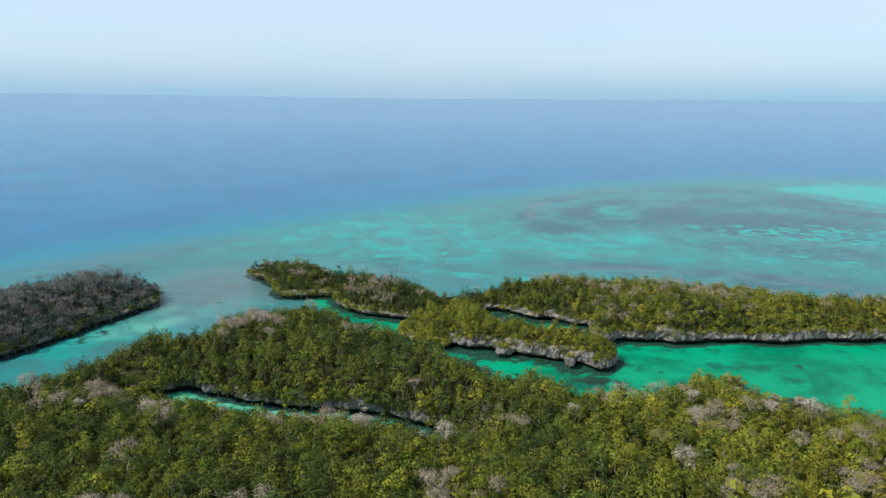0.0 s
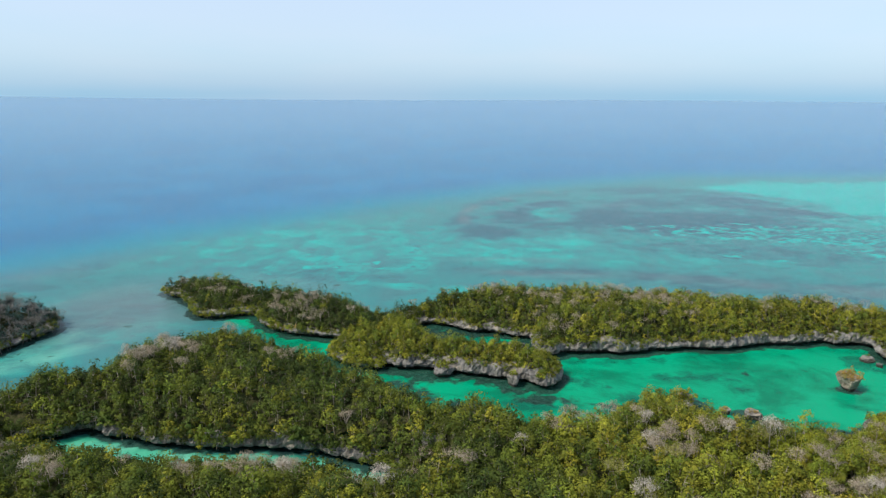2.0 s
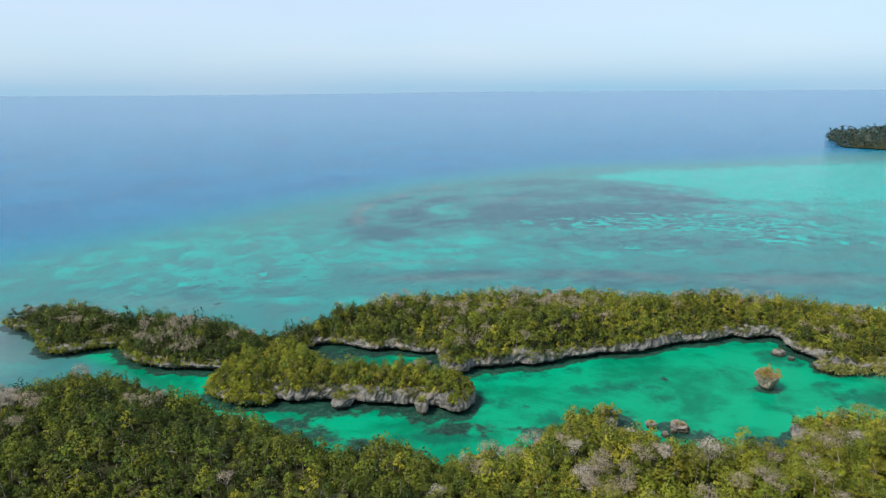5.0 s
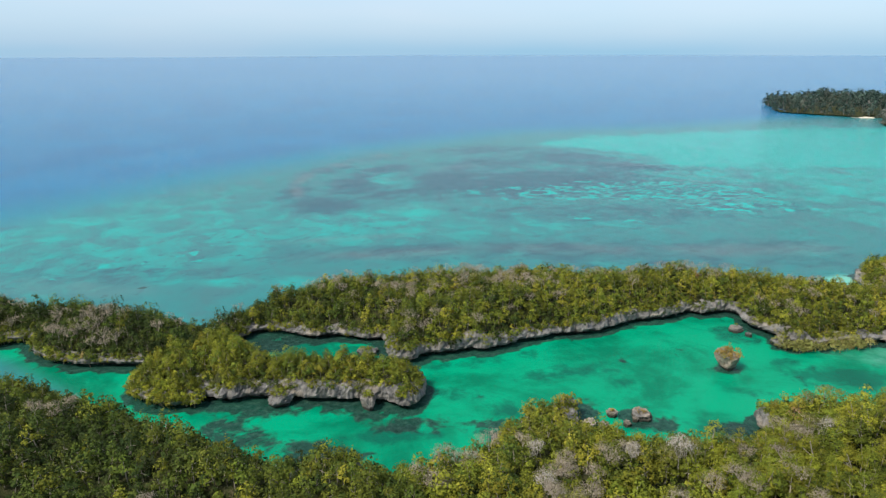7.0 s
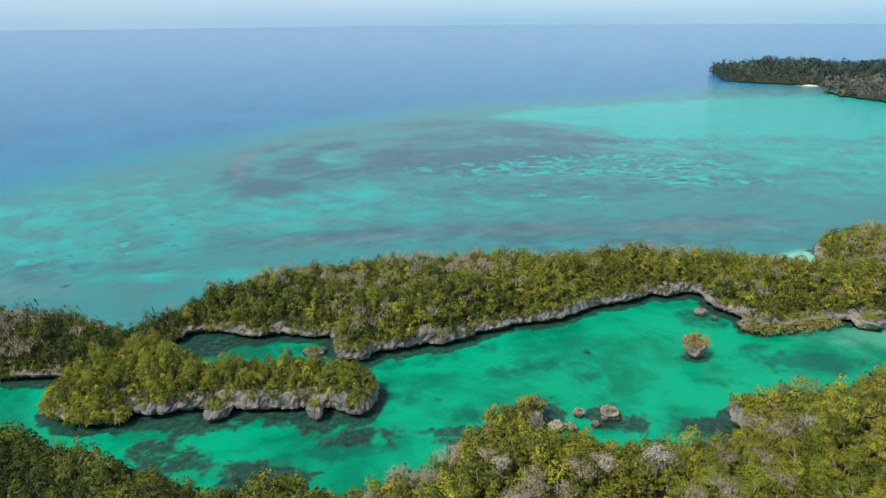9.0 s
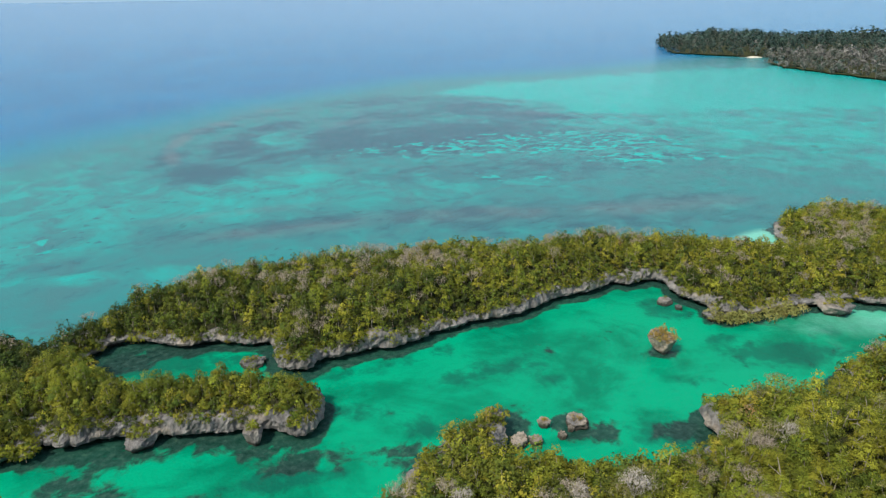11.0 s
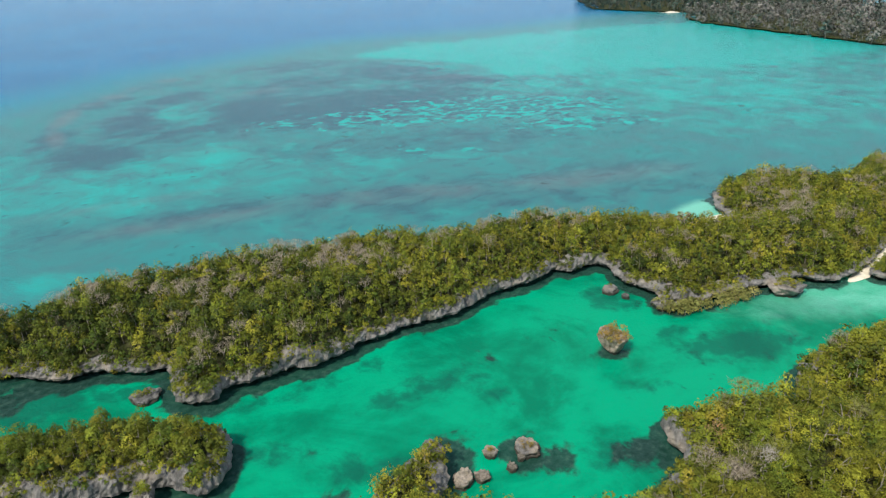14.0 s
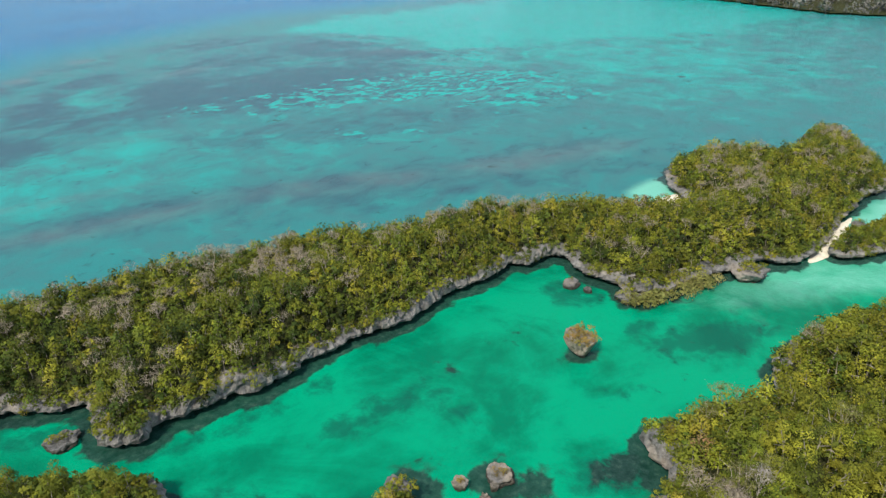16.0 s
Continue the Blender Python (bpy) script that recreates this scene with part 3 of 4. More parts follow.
    quads = np.stack([i[:-1, :-1], i[:-1, 1:], i[1:, 1:], i[1:, :-1]], -1).reshape(-1, 4)
    me = mesh_from("water", np.column_stack([xy, z]), [quads], [sea_mat], smooth=True)
    for nm, chans in (("zone_a", (deep, bright, grass)), ("zone_b", (lagoon, reef_shade, pale))):
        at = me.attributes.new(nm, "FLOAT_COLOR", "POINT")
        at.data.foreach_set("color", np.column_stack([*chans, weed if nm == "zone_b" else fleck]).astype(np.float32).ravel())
    silt = np.zeros(len(xy))
    for b in ((98, 470, 6, 26, -10, 0.7), (112, 515, 7, 34, -27, 0.9), (150, 562, 7, 36, -48, 0.95), (195, 596, 7, 36, -58, 0.85), (225, 512, 36, 10, 5, 0.7), (205, 468, 60, 26, 20, 0.25), (150, 400, 40, 9, -10, 0.4), (-75, 290, 50, 60, -10, 0.75), (-170, 360, 110, 55, 25, 0.6), (-20, 325, 50, 16, -30, 0.5), (110, 318, 60, 12, -16, 0.55), (180, 294, 70, 15, -26, 0.55), (250, 262, 60, 16, -20, 0.6), (100, 350, 60, 8, -10, 0.5), (350, 480, 40, 18, -40, 0.5)):
        silt = np.maximum(silt, b[5] * blob(xy, *b[:5]))
    at = me.attributes.new("silt", "FLOAT", "POINT")
    at.data.foreach_set("value", silt.astype(np.float32))
    return me


tagged(new("water", build_sea()), "clear turquoise and emerald sea over sand, seagrass and reefs, cliff shade in its colour", "sea", kind="structure")


# ---- beaches ----
def beach(pts, height, label):
    o = smooth_outline(pts, 0.8, 0.4, 11.0)
    step = 0.6 if np.ptp(o[:, 0]) < 60 else 2.0
    lo, hi = o.min(0), o.max(0)
    xs, ys = np.arange(lo[0] - step, hi[0] + 2 * step, step), np.arange(lo[1] - step, hi[1] + 2 * step, step)
    X, Y = np.meshgrid(xs, ys)
    xy = np.column_stack([X.ravel(), Y.ravel()])
    d = sdf(xy, o)
    z = np.clip(d * 0.22, -0.5, height) + 0.04 * fbm(xy, 0.8, 2.0)
    keep = d > -1.5
    i = np.arange(len(xy)).reshape(X.shape)
    quads = np.stack([i[:-1, :-1], i[:-1, 1:], i[1:, 1:], i[1:, :-1]], -1).reshape(-1, 4)
    quads = quads[keep[quads].all(1)]
    used = np.unique(quads)
    remap = np.full(len(xy), -1)
    remap[used] = np.arange(len(used))
    return tagged(new("beach", mesh_from("beach", np.column_stack([xy, z])[used], [remap[quads]], [sand_mat], smooth=True)), label, "beach", kind="structure")


beach([(228, 209), (232, 202), (239, 196), (246, 201), (250, 207), (243, 209), (235, 210)], 0.6, "small white coral sand beach between wooded points")
beach([(229, 158), (236, 155.5), (243, 157), (252, 157), (262, 158.5), (270, 160), (256, 161), (240, 160)], 0.6, "narrow white sand bar beside the islet")
beach([(870, 670), (872, 658), (880, 650), (889, 650), (885, 667), (877, 676)], 2.0, "distant strip of white beach below the headland")


# ---- trees ----
def tube(a, b, ra, rb, sides=3):
    a, b = np.array(a, float), np.array(b, float)
    w = b - a
    w /= np.linalg.norm(w) + 1e-9
    u = np.cross(w, (0.3, 0.5, 0.8))
    u /= np.linalg.norm(u) + 1e-9
    v = np.cross(w, u)
    th = np.arange(sides) * 2 * np.pi / sides
    ring = np.cos(th)[:, None] * u + np.sin(th)[:, None] * v
    V = np.concatenate([a + ring * ra, b + ring * rb])
    i = np.arange(sides)
    n = (i + 1) % sides
    F = np.concatenate([np.stack([i, n, n + sides], 1), np.stack([i, n + sides, i + sides], 1)])
    return V, F, np.concatenate([ring, ring])


def gather(parts):
    """Joins (vertices, faces, normals) of several pieces."""
    V, F, N, n = [], [], [], 0
    for v, f, nr in parts:
        V.append(v)
        F.append(f + n)
        N.append(nr)
        n += len(v)
    return np.concatenate(V), np.concatenate(F), np.concatenate(N)


def leaf_sprays(c, r, squash, count, size, mid=None, slim=0.75):
    """Small three-cornered sprays of leaves through the shell of a clump, most of them on its upper side; they shade with the clump."""
    d = rng.normal(size=(count, 3))
    d[:, 2] = np.where(d[:, 2] < -0.45, -d[:, 2], d[:, 2])
    d = unit(d)
    depth = rng.uniform(0.35, 1.0, (count, 1)) ** 0.6 * rng.uniform(0.9, 1.2, (count, 1))
    pos = c + d * np.array([r, r, r * squash]) * depth
    nrm = unit(d + np.array([0, 0, 0.25]) + rng.normal(scale=0.34, size=(count, 3)))
    u = unit(np.cross(nrm, rng.normal(size=(count, 3))))
    v = np.cross(nrm, u)
    s = size * rng.uniform(0.6, 1.4, (count, 1))
    V = np.stack([pos + u * s, pos + (-0.5 * u + slim * v) * s, pos + (-0.5 * u - slim * v) * s], 1).reshape(-1, 3)
    whole = unit(pos - (c if mid is None else mid))
    N = unit(0.9 * d + 0.45 * whole + np.array([0, 0, 0.18]) + rng.normal(scale=0.09, size=(count, 3)))
    return V, np.arange(count * 3).reshape(-1, 3), np.repeat(N, 3, 0)


def green_tree(height, width, clumps, leaves, leaf, flat=0.75, stems=2, foot=-0.8):
    """(wood, crown) arrays of one broadleaf tree with its foot at the origin."""
    wood, crown = [], []
    lean = rng.normal(scale=0.10 * height, size=2)
    fork = np.array([lean[0] * 0.5, lean[1] * 0.5, height * 0.45])
    wood.append(tube((0, 0, foot), fork, 0.045 * height * 0.5, 0.03 * height * 0.5, 4))
    for k in range(clumps):
        if k == 0:
            c = np.array([lean[0], lean[1], height * 0.80])
            r = width * 0.32
        else:
            a = k * 2.4 + rng.uniform(-0.5, 0.5)
            q = width * 0.5 * math.sqrt(rng.uniform(0.25, 1.0)) * 0.78
            zz = height * (0.76 - 0.42 * (q / (width * 0.5)) ** 1.4 + rng.uniform(-0.26, 0.08))
            c = np.array([lean[0] + math.cos(a) * q, lean[1] + math.sin(a) * q, zz])
            r = width * rng.uniform(0.20, 0.30)
        crown.append(leaf_sprays(c, r, flat, leaves, leaf, np.array([lean[0], lean[1], height * 0.4])))
        if k < stems + 2:
            wood.append(tube(fork, c - np.array([0, 0, r * 0.3]), 0.022 * height * 0.5, 0.008 * height, 3))
    return gather(wood), gather(crown)


def bare_tree(height, width, limbs, subs, tips, thin=1.0, haze=40):
    """(wood, twigs) arrays of a leafless tree: trunk, spreading limbs, and a fine domed head of twigs."""
    wood, fine = [], []
    lean = rng.normal(scale=0.06 * height, size=2)
    fork = np.array([lean[0], lean[1], height * rng.uniform(0.35, 0.5)])
    wood.append(tube((0, 0, -0.8), fork, 0.10 * thin, 0.075 * thin, 4))

    def dome(a, q):
        return np.array([lean[0] + math.cos(a) * q, lean[1] + math.sin(a) * q, height * (0.98 - 0.42 * (q / (width * 0.5)) ** 2) + rng.normal(scale=0.12)])

    for i in range(limbs):
        a = i * 6.283 / limbs + rng.uniform(-0.4, 0.4)
        e = dome(a, width * 0.5 * rng.uniform(0.35, 0.85)) - np.array([0, 0, 0.35])
        mid = (fork + e) / 2 + rng.normal(scale=0.18, size=3)
        wood.append(tube(fork, mid, 0.055 * thin, 0.040 * thin, 3))
        wood.append(tube(mid, e, 0.040 * thin, 0.022 * thin, 3))
        for j in range(subs):
            s0 = mid + (e - mid) * rng.uniform(0.0, 1.0)
            e2 = dome(a + rng.uniform(-0.7, 0.7), width * 0.5 * rng.uniform(0.2, 1.0))
            e2 = s0 + (e2 - s0) * min(1.0, 1.5 / (np.linalg.norm(e2 - s0) + 1e-6))
            wood.append(tube(s0, e2, 0.022 * thin, 0.012 * thin, 3))
            for _ in range(tips):
                s1 = s0 + (e2 - s0) * rng.uniform(0.3, 1.0)
                out = rng.normal(size=3)
                out[2] = abs(out[2]) * 0.8
                e3 = s1 + out / np.linalg.norm(out) * rng.uniform(0.35, 0.9)
                w = np.cross(e3 - s1, rng.normal(size=3))
                w = w / (np.linalg.norm(w) + 1e-9) * 0.030 * thin
                nr = unit(e3 - fork + np.array([0, 0, 0.8]))
                fine.append((np.stack([s1 - w, s1 + w, e3]), np.array([[0, 1, 2]]), np.stack([nr, nr, nr])))
        # the finest twigs, a thin haze round each limb's end
        fine.append(leaf_sprays(e + np.array([0, 0, 0.1]), width * 0.24, 0.62, haze, 0.24, fork, 0.13))
    return gather(wood), gather(fine)


def umbrella_tree(height, width):
    """(wood, crown) of a flat-topped tree: pale forking limbs under thin layers of leaves."""
    wood, crown = [], []
    fork = np.array([rng.normal(scale=0.3), rng.normal(scale=0.3), height * 0.4])
    wood.append(tube((0, 0, -0.8), fork, 0.11, 0.085, 5))
    for i in range(8):
        a = i * 2.4 + rng.uniform(-0.3, 0.3)
        q = width * 0.5 * math.sqrt((i + 0.5) / 8) * 0.85
        e = np.array([math.cos(a) * q, math.sin(a) * q, height * (0.94 - 0.16 * (q / width * 2) ** 2) + rng.normal(scale=0.15)])
        mid = fork + (e - fork) * 0.5 + np.array([math.cos(a), math.sin(a), -0.4]) * 0.25
        wood.append(tube(fork, mid, 0.065, 0.048, 4))
        wood.append(tube(mid, e, 0.048, 0.022, 3))
        for _ in range(5):
            b = rng.normal(size=3) * np.array([0.9, 0.9, 0.25]) + np.array([0, 0, 0.3])
            wood.append(tube(mid + (e - mid) * rng.uniform(0.4, 1.0), e + b, 0.024, 0.010, 3))
        crown.append(leaf_sprays(e + np.array([0, 0, 0.15]), width * 0.21, 0.34, 85, 0.125))
    return gather(wood), gather(crown)


rng = np.random.default_rng(21)
NEAR_T = [green_tree(rng.uniform(4.6, 7.0), rng.uniform(2.9, 4.5), 8, 112, 0.13, rng.uniform(0.6, 0.9)) for _ in range(8)]
MID_T = [green_tree(rng.uniform(4.2, 6.2), rng.uniform(3.0, 4.6), 8, 38, 0.22, rng.uniform(0.75, 1.15)) for _ in range(12)]
CHEAP_T = [green_tree(rng.uniform(5.0, 6.6), rng.uniform(3.6, 4.6), 3, 14, 0.6, 0.85, 0) for _ in range(4)]
LOW_T = [green_tree(rng.uniform(3.9, 5.6), rng.uniform(2.8, 4.0), 6, 31, 0.225, rng.uniform(0.8, 1.25)) for _ in range(12)]
UNDER_T = [green_tree(rng.uniform(1.7, 2.6), rng.uniform(2.6, 3.4), 3, 14, 0.34, 0.8, 0) for _ in range(6)]
FINE_T = [green_tree(rng.uniform(3.9, 5.8), rng.uniform(2.4, 3.6), 8, 75, 0.145, rng.uniform(0.8, 1.25)) for _ in range(8)]
SHRUB_T = [green_tree(rng.uniform(2.0, 3.0), rng.uniform(2.2, 3.4), 4, 34, 0.20, 0.8, 0, -0.15) for _ in range(6)]
FAR_T = [green_tree(rng.uniform(12, 17), rng.uniform(9, 13), 4, 10, 1.5, 0.85, 0) for _ in range(6)]
UMBRELLA_T = [umbrella_tree(rng.uniform(5.6, 6.8), rng.uniform(4.6, 6.2)) for _ in range(4)]
BARE_NEAR = [bare_tree(rng.uniform(5.5, 7.2), rng.uniform(4.4, 6.2), 8, 5, 5, 0.9, 80) for _ in range(6)]
BARE_MID = [bare_tree(rng.uniform(4.8, 6.4), rng.uniform(3.6, 5.0), 5, 3, 3, 0.9, 52) for _ in range(8)]


def scatter(name, spacing, seed, d_min=0.4, clip=None):
    r = np.random.default_rng(seed)
    outer, _ = shores[name]
    lo, hi = outer.min(0), outer.max(0)
    xs, ys = np.arange(lo[0], hi[0], spacing), np.arange(lo[1], hi[1], spacing)
    X, Y = np.meshgrid(xs, ys)
    X = X + (np.arange(len(ys))[:, None] % 2) * spacing * 0.5
    xy = np.column_stack([X.ravel(), Y.ravel()]) + r.uniform(-0.42, 0.42, (X.size, 2)) * spacing
    if clip is not None:
        xy = xy[clip(xy)]
    d = inside(name, xy)
    xy, d = xy[d > d_min], d[d > d_min]
    return xy, d, land_height(name, xy, d), r


def joined(name, placed, templates, mats, label, category):
    """One forest mesh out of many placed copies of a few trees. placed: rows x, y, z, scale, turn, tint, template."""
    V, F, T, M, N = [], [], [], [], []
    n = 0
    placed = np.asarray(placed)
    for k, (wood, crown) in enumerate(templates):
        rows = placed[placed[:, 6] == k]
        if not len(rows):
            continue
        tv = np.concatenate([wood[0], crown[0]])
        tn = np.concatenate([wood[2], crown[2]])
        tf = np.concatenate([wood[1], crown[1] + len(wood[0])])
        tm = np.concatenate([np.zeros(len(wood[1])), np.ones(len(crown[1]))])
        c, s = np.cos(rows[:, 4]), np.sin(rows[:, 4])
        sc = rows[:, 3]
        x = (tv[None, :, 0] * c[:, None] - tv[None, :, 1] * s[:, None]) * sc[:, None] + rows[:, 0:1]
        y = (tv[None, :, 0] * s[:, None] + tv[None, :, 1] * c[:, None]) * sc[:, None] + rows[:, 1:2]
        z = tv[None, :, 2] * sc[:, None] + rows[:, 2:3]
        V.append(np.stack([x, y, z], -1).reshape(-1, 3))
        N.append(np.stack([tn[None, :, 0] * c[:, None] - tn[None, :, 1] * s[:, None], tn[None, :, 0] * s[:, None] + tn[None, :, 1] * c[:, None],
                           np.broadcast_to(tn[None, :, 2], x.shape)], -1).reshape(-1, 3))
        F.append((tf[None] + (np.arange(len(rows)) * len(tv))[:, None, None]).reshape(-1, 3) + n)
        T.append(np.repeat(rows[:, 5], len(tv)))
        M.append(np.tile(tm, len(rows)))
        n += len(V[-1])
    me = mesh_from(name, np.concatenate(V), [np.concatenate(F)], mats, np.concatenate(T), False, np.concatenate(M), np.concatenate(N))
    return tagged(new(name, me), label, category, kind="stuff")


def tints(r, n, mean=0.42, spread=0.16):
    return np.clip(r.normal(mean, spread, n), 0, 1)


def rows_for(xy, z, r, n_templates, tint, lo=0.74, hi=1.24, shrink=None):
    n = len(xy)
    sc = r.uniform(lo, hi, n)
    if shrink is not None:
        sc = sc * shrink
    return np.column_stack([xy, z - 0.1, sc, r.uniform(0, 6.283, n), tint, r.integers(0, n_templates, n)])


def single(name, parts, mats, label, category, group):
    """A tree as a thing of its own: a foot with trunk and crown under it."""
    root = tagged(new(name), label, category, group)
    root.empty_display_size = 0.3
    for (nm, arr), m in zip(parts, mats):
        ob = new(nm, mesh_from(nm, arr[0], [arr[1]], [m], normals=arr[2]))
        ob.parent = root
    return root


def plant(protos, rows):
    """Copies of the model trees at the rows; the models themselves take the first places."""
    for row in rows:
        k = int(row[6])
        m = pose(row[0], row[1], row[2], 0, 0, math.degrees(row[4])) @ Matrix.Scale(row[3], 4)
        if protos[k][1]:
            ob = protos[k][0].copy()
            scene.collection.objects.link(ob)
            for ch in protos[k][0].children:
                c2 = ch.copy()
                scene.collection.objects.link(c2)
                c2.parent = ob
        else:
            ob = protos[k][0]
            protos[k][1] = True
        ob.matrix_world = m


def edge_scrub(key, outline, flip, seed, tint, label, gap=0.8, lo=0.55, hi=1.15, out=0.0, span=None):
    """Low bushes along a cliff's top, leaning out and down over the rock."""
    r = np.random.default_rng(seed)
    nrm = normals_2d(outline) * (-1 if flip else 1)
    step = np.linalg.norm(outline[1] - outline[0])
    pick = np.flatnonzero(r.uniform(size=len(outline)) < step / gap)
    side = nrm[pick, 1] < 0.35 if key == "main" else nrm[pick, 1] > -0.6
    pick = pick[side] if key in ("main", "near") and not flip else pick
    if span is not None:
        pick = pick[(outline[pick, 0] > span[0]) & (outline[pick, 0] < span[1])]
    base = outline[pick]
    top = cliff_top(key, base)
    hang = fbm(base, 0.11, 61.0)
    off = r.uniform(-2.4, 0.3, len(pick)) + 0.8 * np.clip(hang, -1, 1) + out
    xy = base + nrm[pick] * off[:, None]
    z = top * (0.86 + 0.10 * ss(-off, 0, 2)) - 0.3 - np.clip(hang + 0.1, 0, 1) * r.uniform(0, 3.6, len(pick))
    z = np.maximum(z, 0.8)
    joined("scrub", rows_for(xy, z, r, len(SHRUB_T), tints(r, len(pick), tint, 0.16), lo, hi), SHRUB_T, [bark, leaf_forest], label, "scrub")


# near headland: single trees in the stretch that the path passes nearest, the rest one forest
def dry_patch(xy, seed):
    return fbm(xy, 0.035, seed) + 0.5 * fbm(xy, 0.12, seed + 4)


xy, d, z, r = scatter("near", 2.55, 31, 0.2)
unseen = (xy[:, 1] < 105) | (xy[:, 1] < 110 + (xy[:, 0] - 135) * 0.30)
south_bank = low_bank(xy)
bare = ((dry_patch(xy, 5.0) + r.uniform(-0.75, 0.75, len(xy))) + 0.16 * ss(xy[:, 0], 40, 90) + 0.3 * south_bank - 0.25 * blob(xy, 2, 190, 34, 18, -35) > 0.93) & ~unseen & (d > 3.0)
shrink = 0.55 + 0.45 * ss(d, 0, 4)
shrink = shrink * (0.92 + 0.35 * np.clip(fbm(xy, 0.10, 71.0), -0.6, 0.6))
tint = tints(r, len(xy), 0.29, 0.14) + 0.26 * ss(xy[:, 0], 20, 110) - 0.09 * (1 - ss(xy[:, 0], -60, 0)) - 0.13 * blob(xy, 2, 190, 34, 18, -35)
close = (np.hypot(xy[:, 0] - 128, xy[:, 1] - 134) < 34) & ~bare & ~unseen
close_idx = np.flatnonzero(close)[:250]
is_close = np.zeros(len(xy), bool)
is_close[close_idx] = True
rest = ~bare & ~is_close & ~unseen
hill = rest & (xy[:, 1] > 152)
rest &= ~hill
joined("forest", rows_for(xy[rest], z[rest], r, len(MID_T), tint[rest], 0.75, 1.32, shrink=shrink[rest]), MID_T, [bark, leaf_forest], "dense mixed green coastal forest on the headland", "forest")
joined("forest", rows_for(xy[hill], z[hill], r, len(LOW_T), tint[hill], 0.85, 1.35, shrink=shrink[hill]), LOW_T, [bark, leaf_forest], "dark green forest on the headland's hill", "forest")
hid = unseen & (r.uniform(size=len(xy)) < 0.6)
joined("forest", rows_for(xy[hid], z[hid], r, len(CHEAP_T), tint[hid], 0.9, 1.3), CHEAP_T, [bark, leaf_forest], "green forest on the headland's southern side", "forest")
protos = [[single("broadleaf_tree", (("trunk", t[0]), ("crown", t[1])), (bark, leaf_single), "broadleaf tree with a clumped yellow-green crown", "tree", "trees on the headland"), False] for t in NEAR_T]
thin = is_close & (r.uniform(size=len(xy)) < 0.04)
is_close &= ~thin
plant(protos, rows_for(xy[is_close], z[is_close], r, len(NEAR_T), tint[is_close], 0.7, 1.4, shrink=shrink[is_close]))
protos = [[single("umbrella_tree", (("trunk", t[0]), ("crown", t[1])), (pale_bark, leaf_thin), "flat-topped tree with thin grey-green leaves over pale limbs", "tree", "flat-topped trees on the headland"), False] for t in UMBRELLA_T]
plant(protos, rows_for(xy[thin], z[thin], r, len(UMBRELLA_T), tint[thin], 0.75, 1.2))
broad = np.array([(150, 144.5), (143, 144.5), (57, 128), (71, 131)], float)
broad_z = land_height("near", broad, inside("near", broad))
plant(protos, np.column_stack([broad, broad_z - 0.1, (1.15, 0.85, 0.95, 1.0), (0.2, 1.4, 2.6, 3.9), np.zeros(4), (0, 1, 2, 3)]))
bare_idx = np.flatnonzero(bare)
split = np.zeros(len(xy), bool)
split[bare_idx[:: max(1, len(bare_idx) // 120)]] = True
protos = [[single("bare_tree", (("trunk", t[0]), ("bare_crown", t[1])), (bleached if i < 1 else pale_bark, bleached if i < 1 else twigs),
                  "leafless tree with bleached white branches" if i < 1 else "leafless tree with fine grey-brown branches", "tree", "bare trees on the headland"), False] for i, t in enumerate(BARE_NEAR)]
# bleached dead trees that stand out from the canopy
dead = np.array([(59, 119), (10, 131), (95, 133), (42, 141), (131, 131)], float)
dead_z = land_height("near", dead, inside("near", dead))
plant(protos, np.column_stack([dead, dead_z - 0.1, (1.25, 1.2, 1.3, 0.9, 1.0), (0.4, 2.0, 3.1, 4.4, 5.3), np.zeros(5), np.zeros(5)]))
low = 1 - 0.15 * south_bank
plant(protos, rows_for(xy[split], z[split], r, len(BARE_NEAR), tint[split], 0.7, 1.15, shrink=low[split]))
more = bare & ~split
if more.any():
    joined("dry_forest", rows_for(xy[more], z[more], r, len(BARE_MID), tint[more], 0.85, 1.25, shrink=low[more]), BARE_MID, [pale_bark, twigs], "leafless grey-brown trees among the green forest", "forest")

fill, _, fill_z, r2 = scatter("near", 2.8, 41, 0.8)
lit = fill[:, 1] > np.maximum(108, 112 + (fill[:, 0] - 135) * 0.30)
fill, fill_z = fill[lit], fill_z[lit]
# tint held below the trees': shade of the canopy gaps painted into the bushes
joined("undergrowth", rows_for(fill, fill_z, r2, len(UNDER_T), tints(r2, len(fill), 0.10) + 0.22 * ss(fill[:, 0], 35, 115), 0.8, 1.4), UNDER_T, [bark, leaf_forest], "green bushes under the headland's trees", "undergrowth")

# main island
xy, d, z, r = scatter("main", 2.35, 32, 0.2)
bare = (0.7 * dry_patch(xy, 15.0) + r.uniform(-0.95, 0.95, len(xy))) + 0.25 * blob(xy, 90, 250, 45, 22, -10) + 0.08 * blob(xy, 5, 260, 50, 25, -40) + 0.30 * blob(xy, 258, 188, 30, 18, 0) > 0.765
bare &= d > 4.0
shrink = (0.6 + 0.4 * ss(d, 0, 4)) * (1.12 - 0.12 * ss(xy[:, 0], 5, 50)) * (0.95 + 0.3 * np.clip(fbm(xy, 0.10, 72.0), -0.6, 0.6))
tint = tints(r, len(xy), 0.45) - 0.26 * (1 - ss(xy[:, 0], 10, 75)) - 0.12 * (1 - ss(xy[:, 0], 75, 130)) + 0.05 * (xy[:, 0] > 170)
g = ~bare
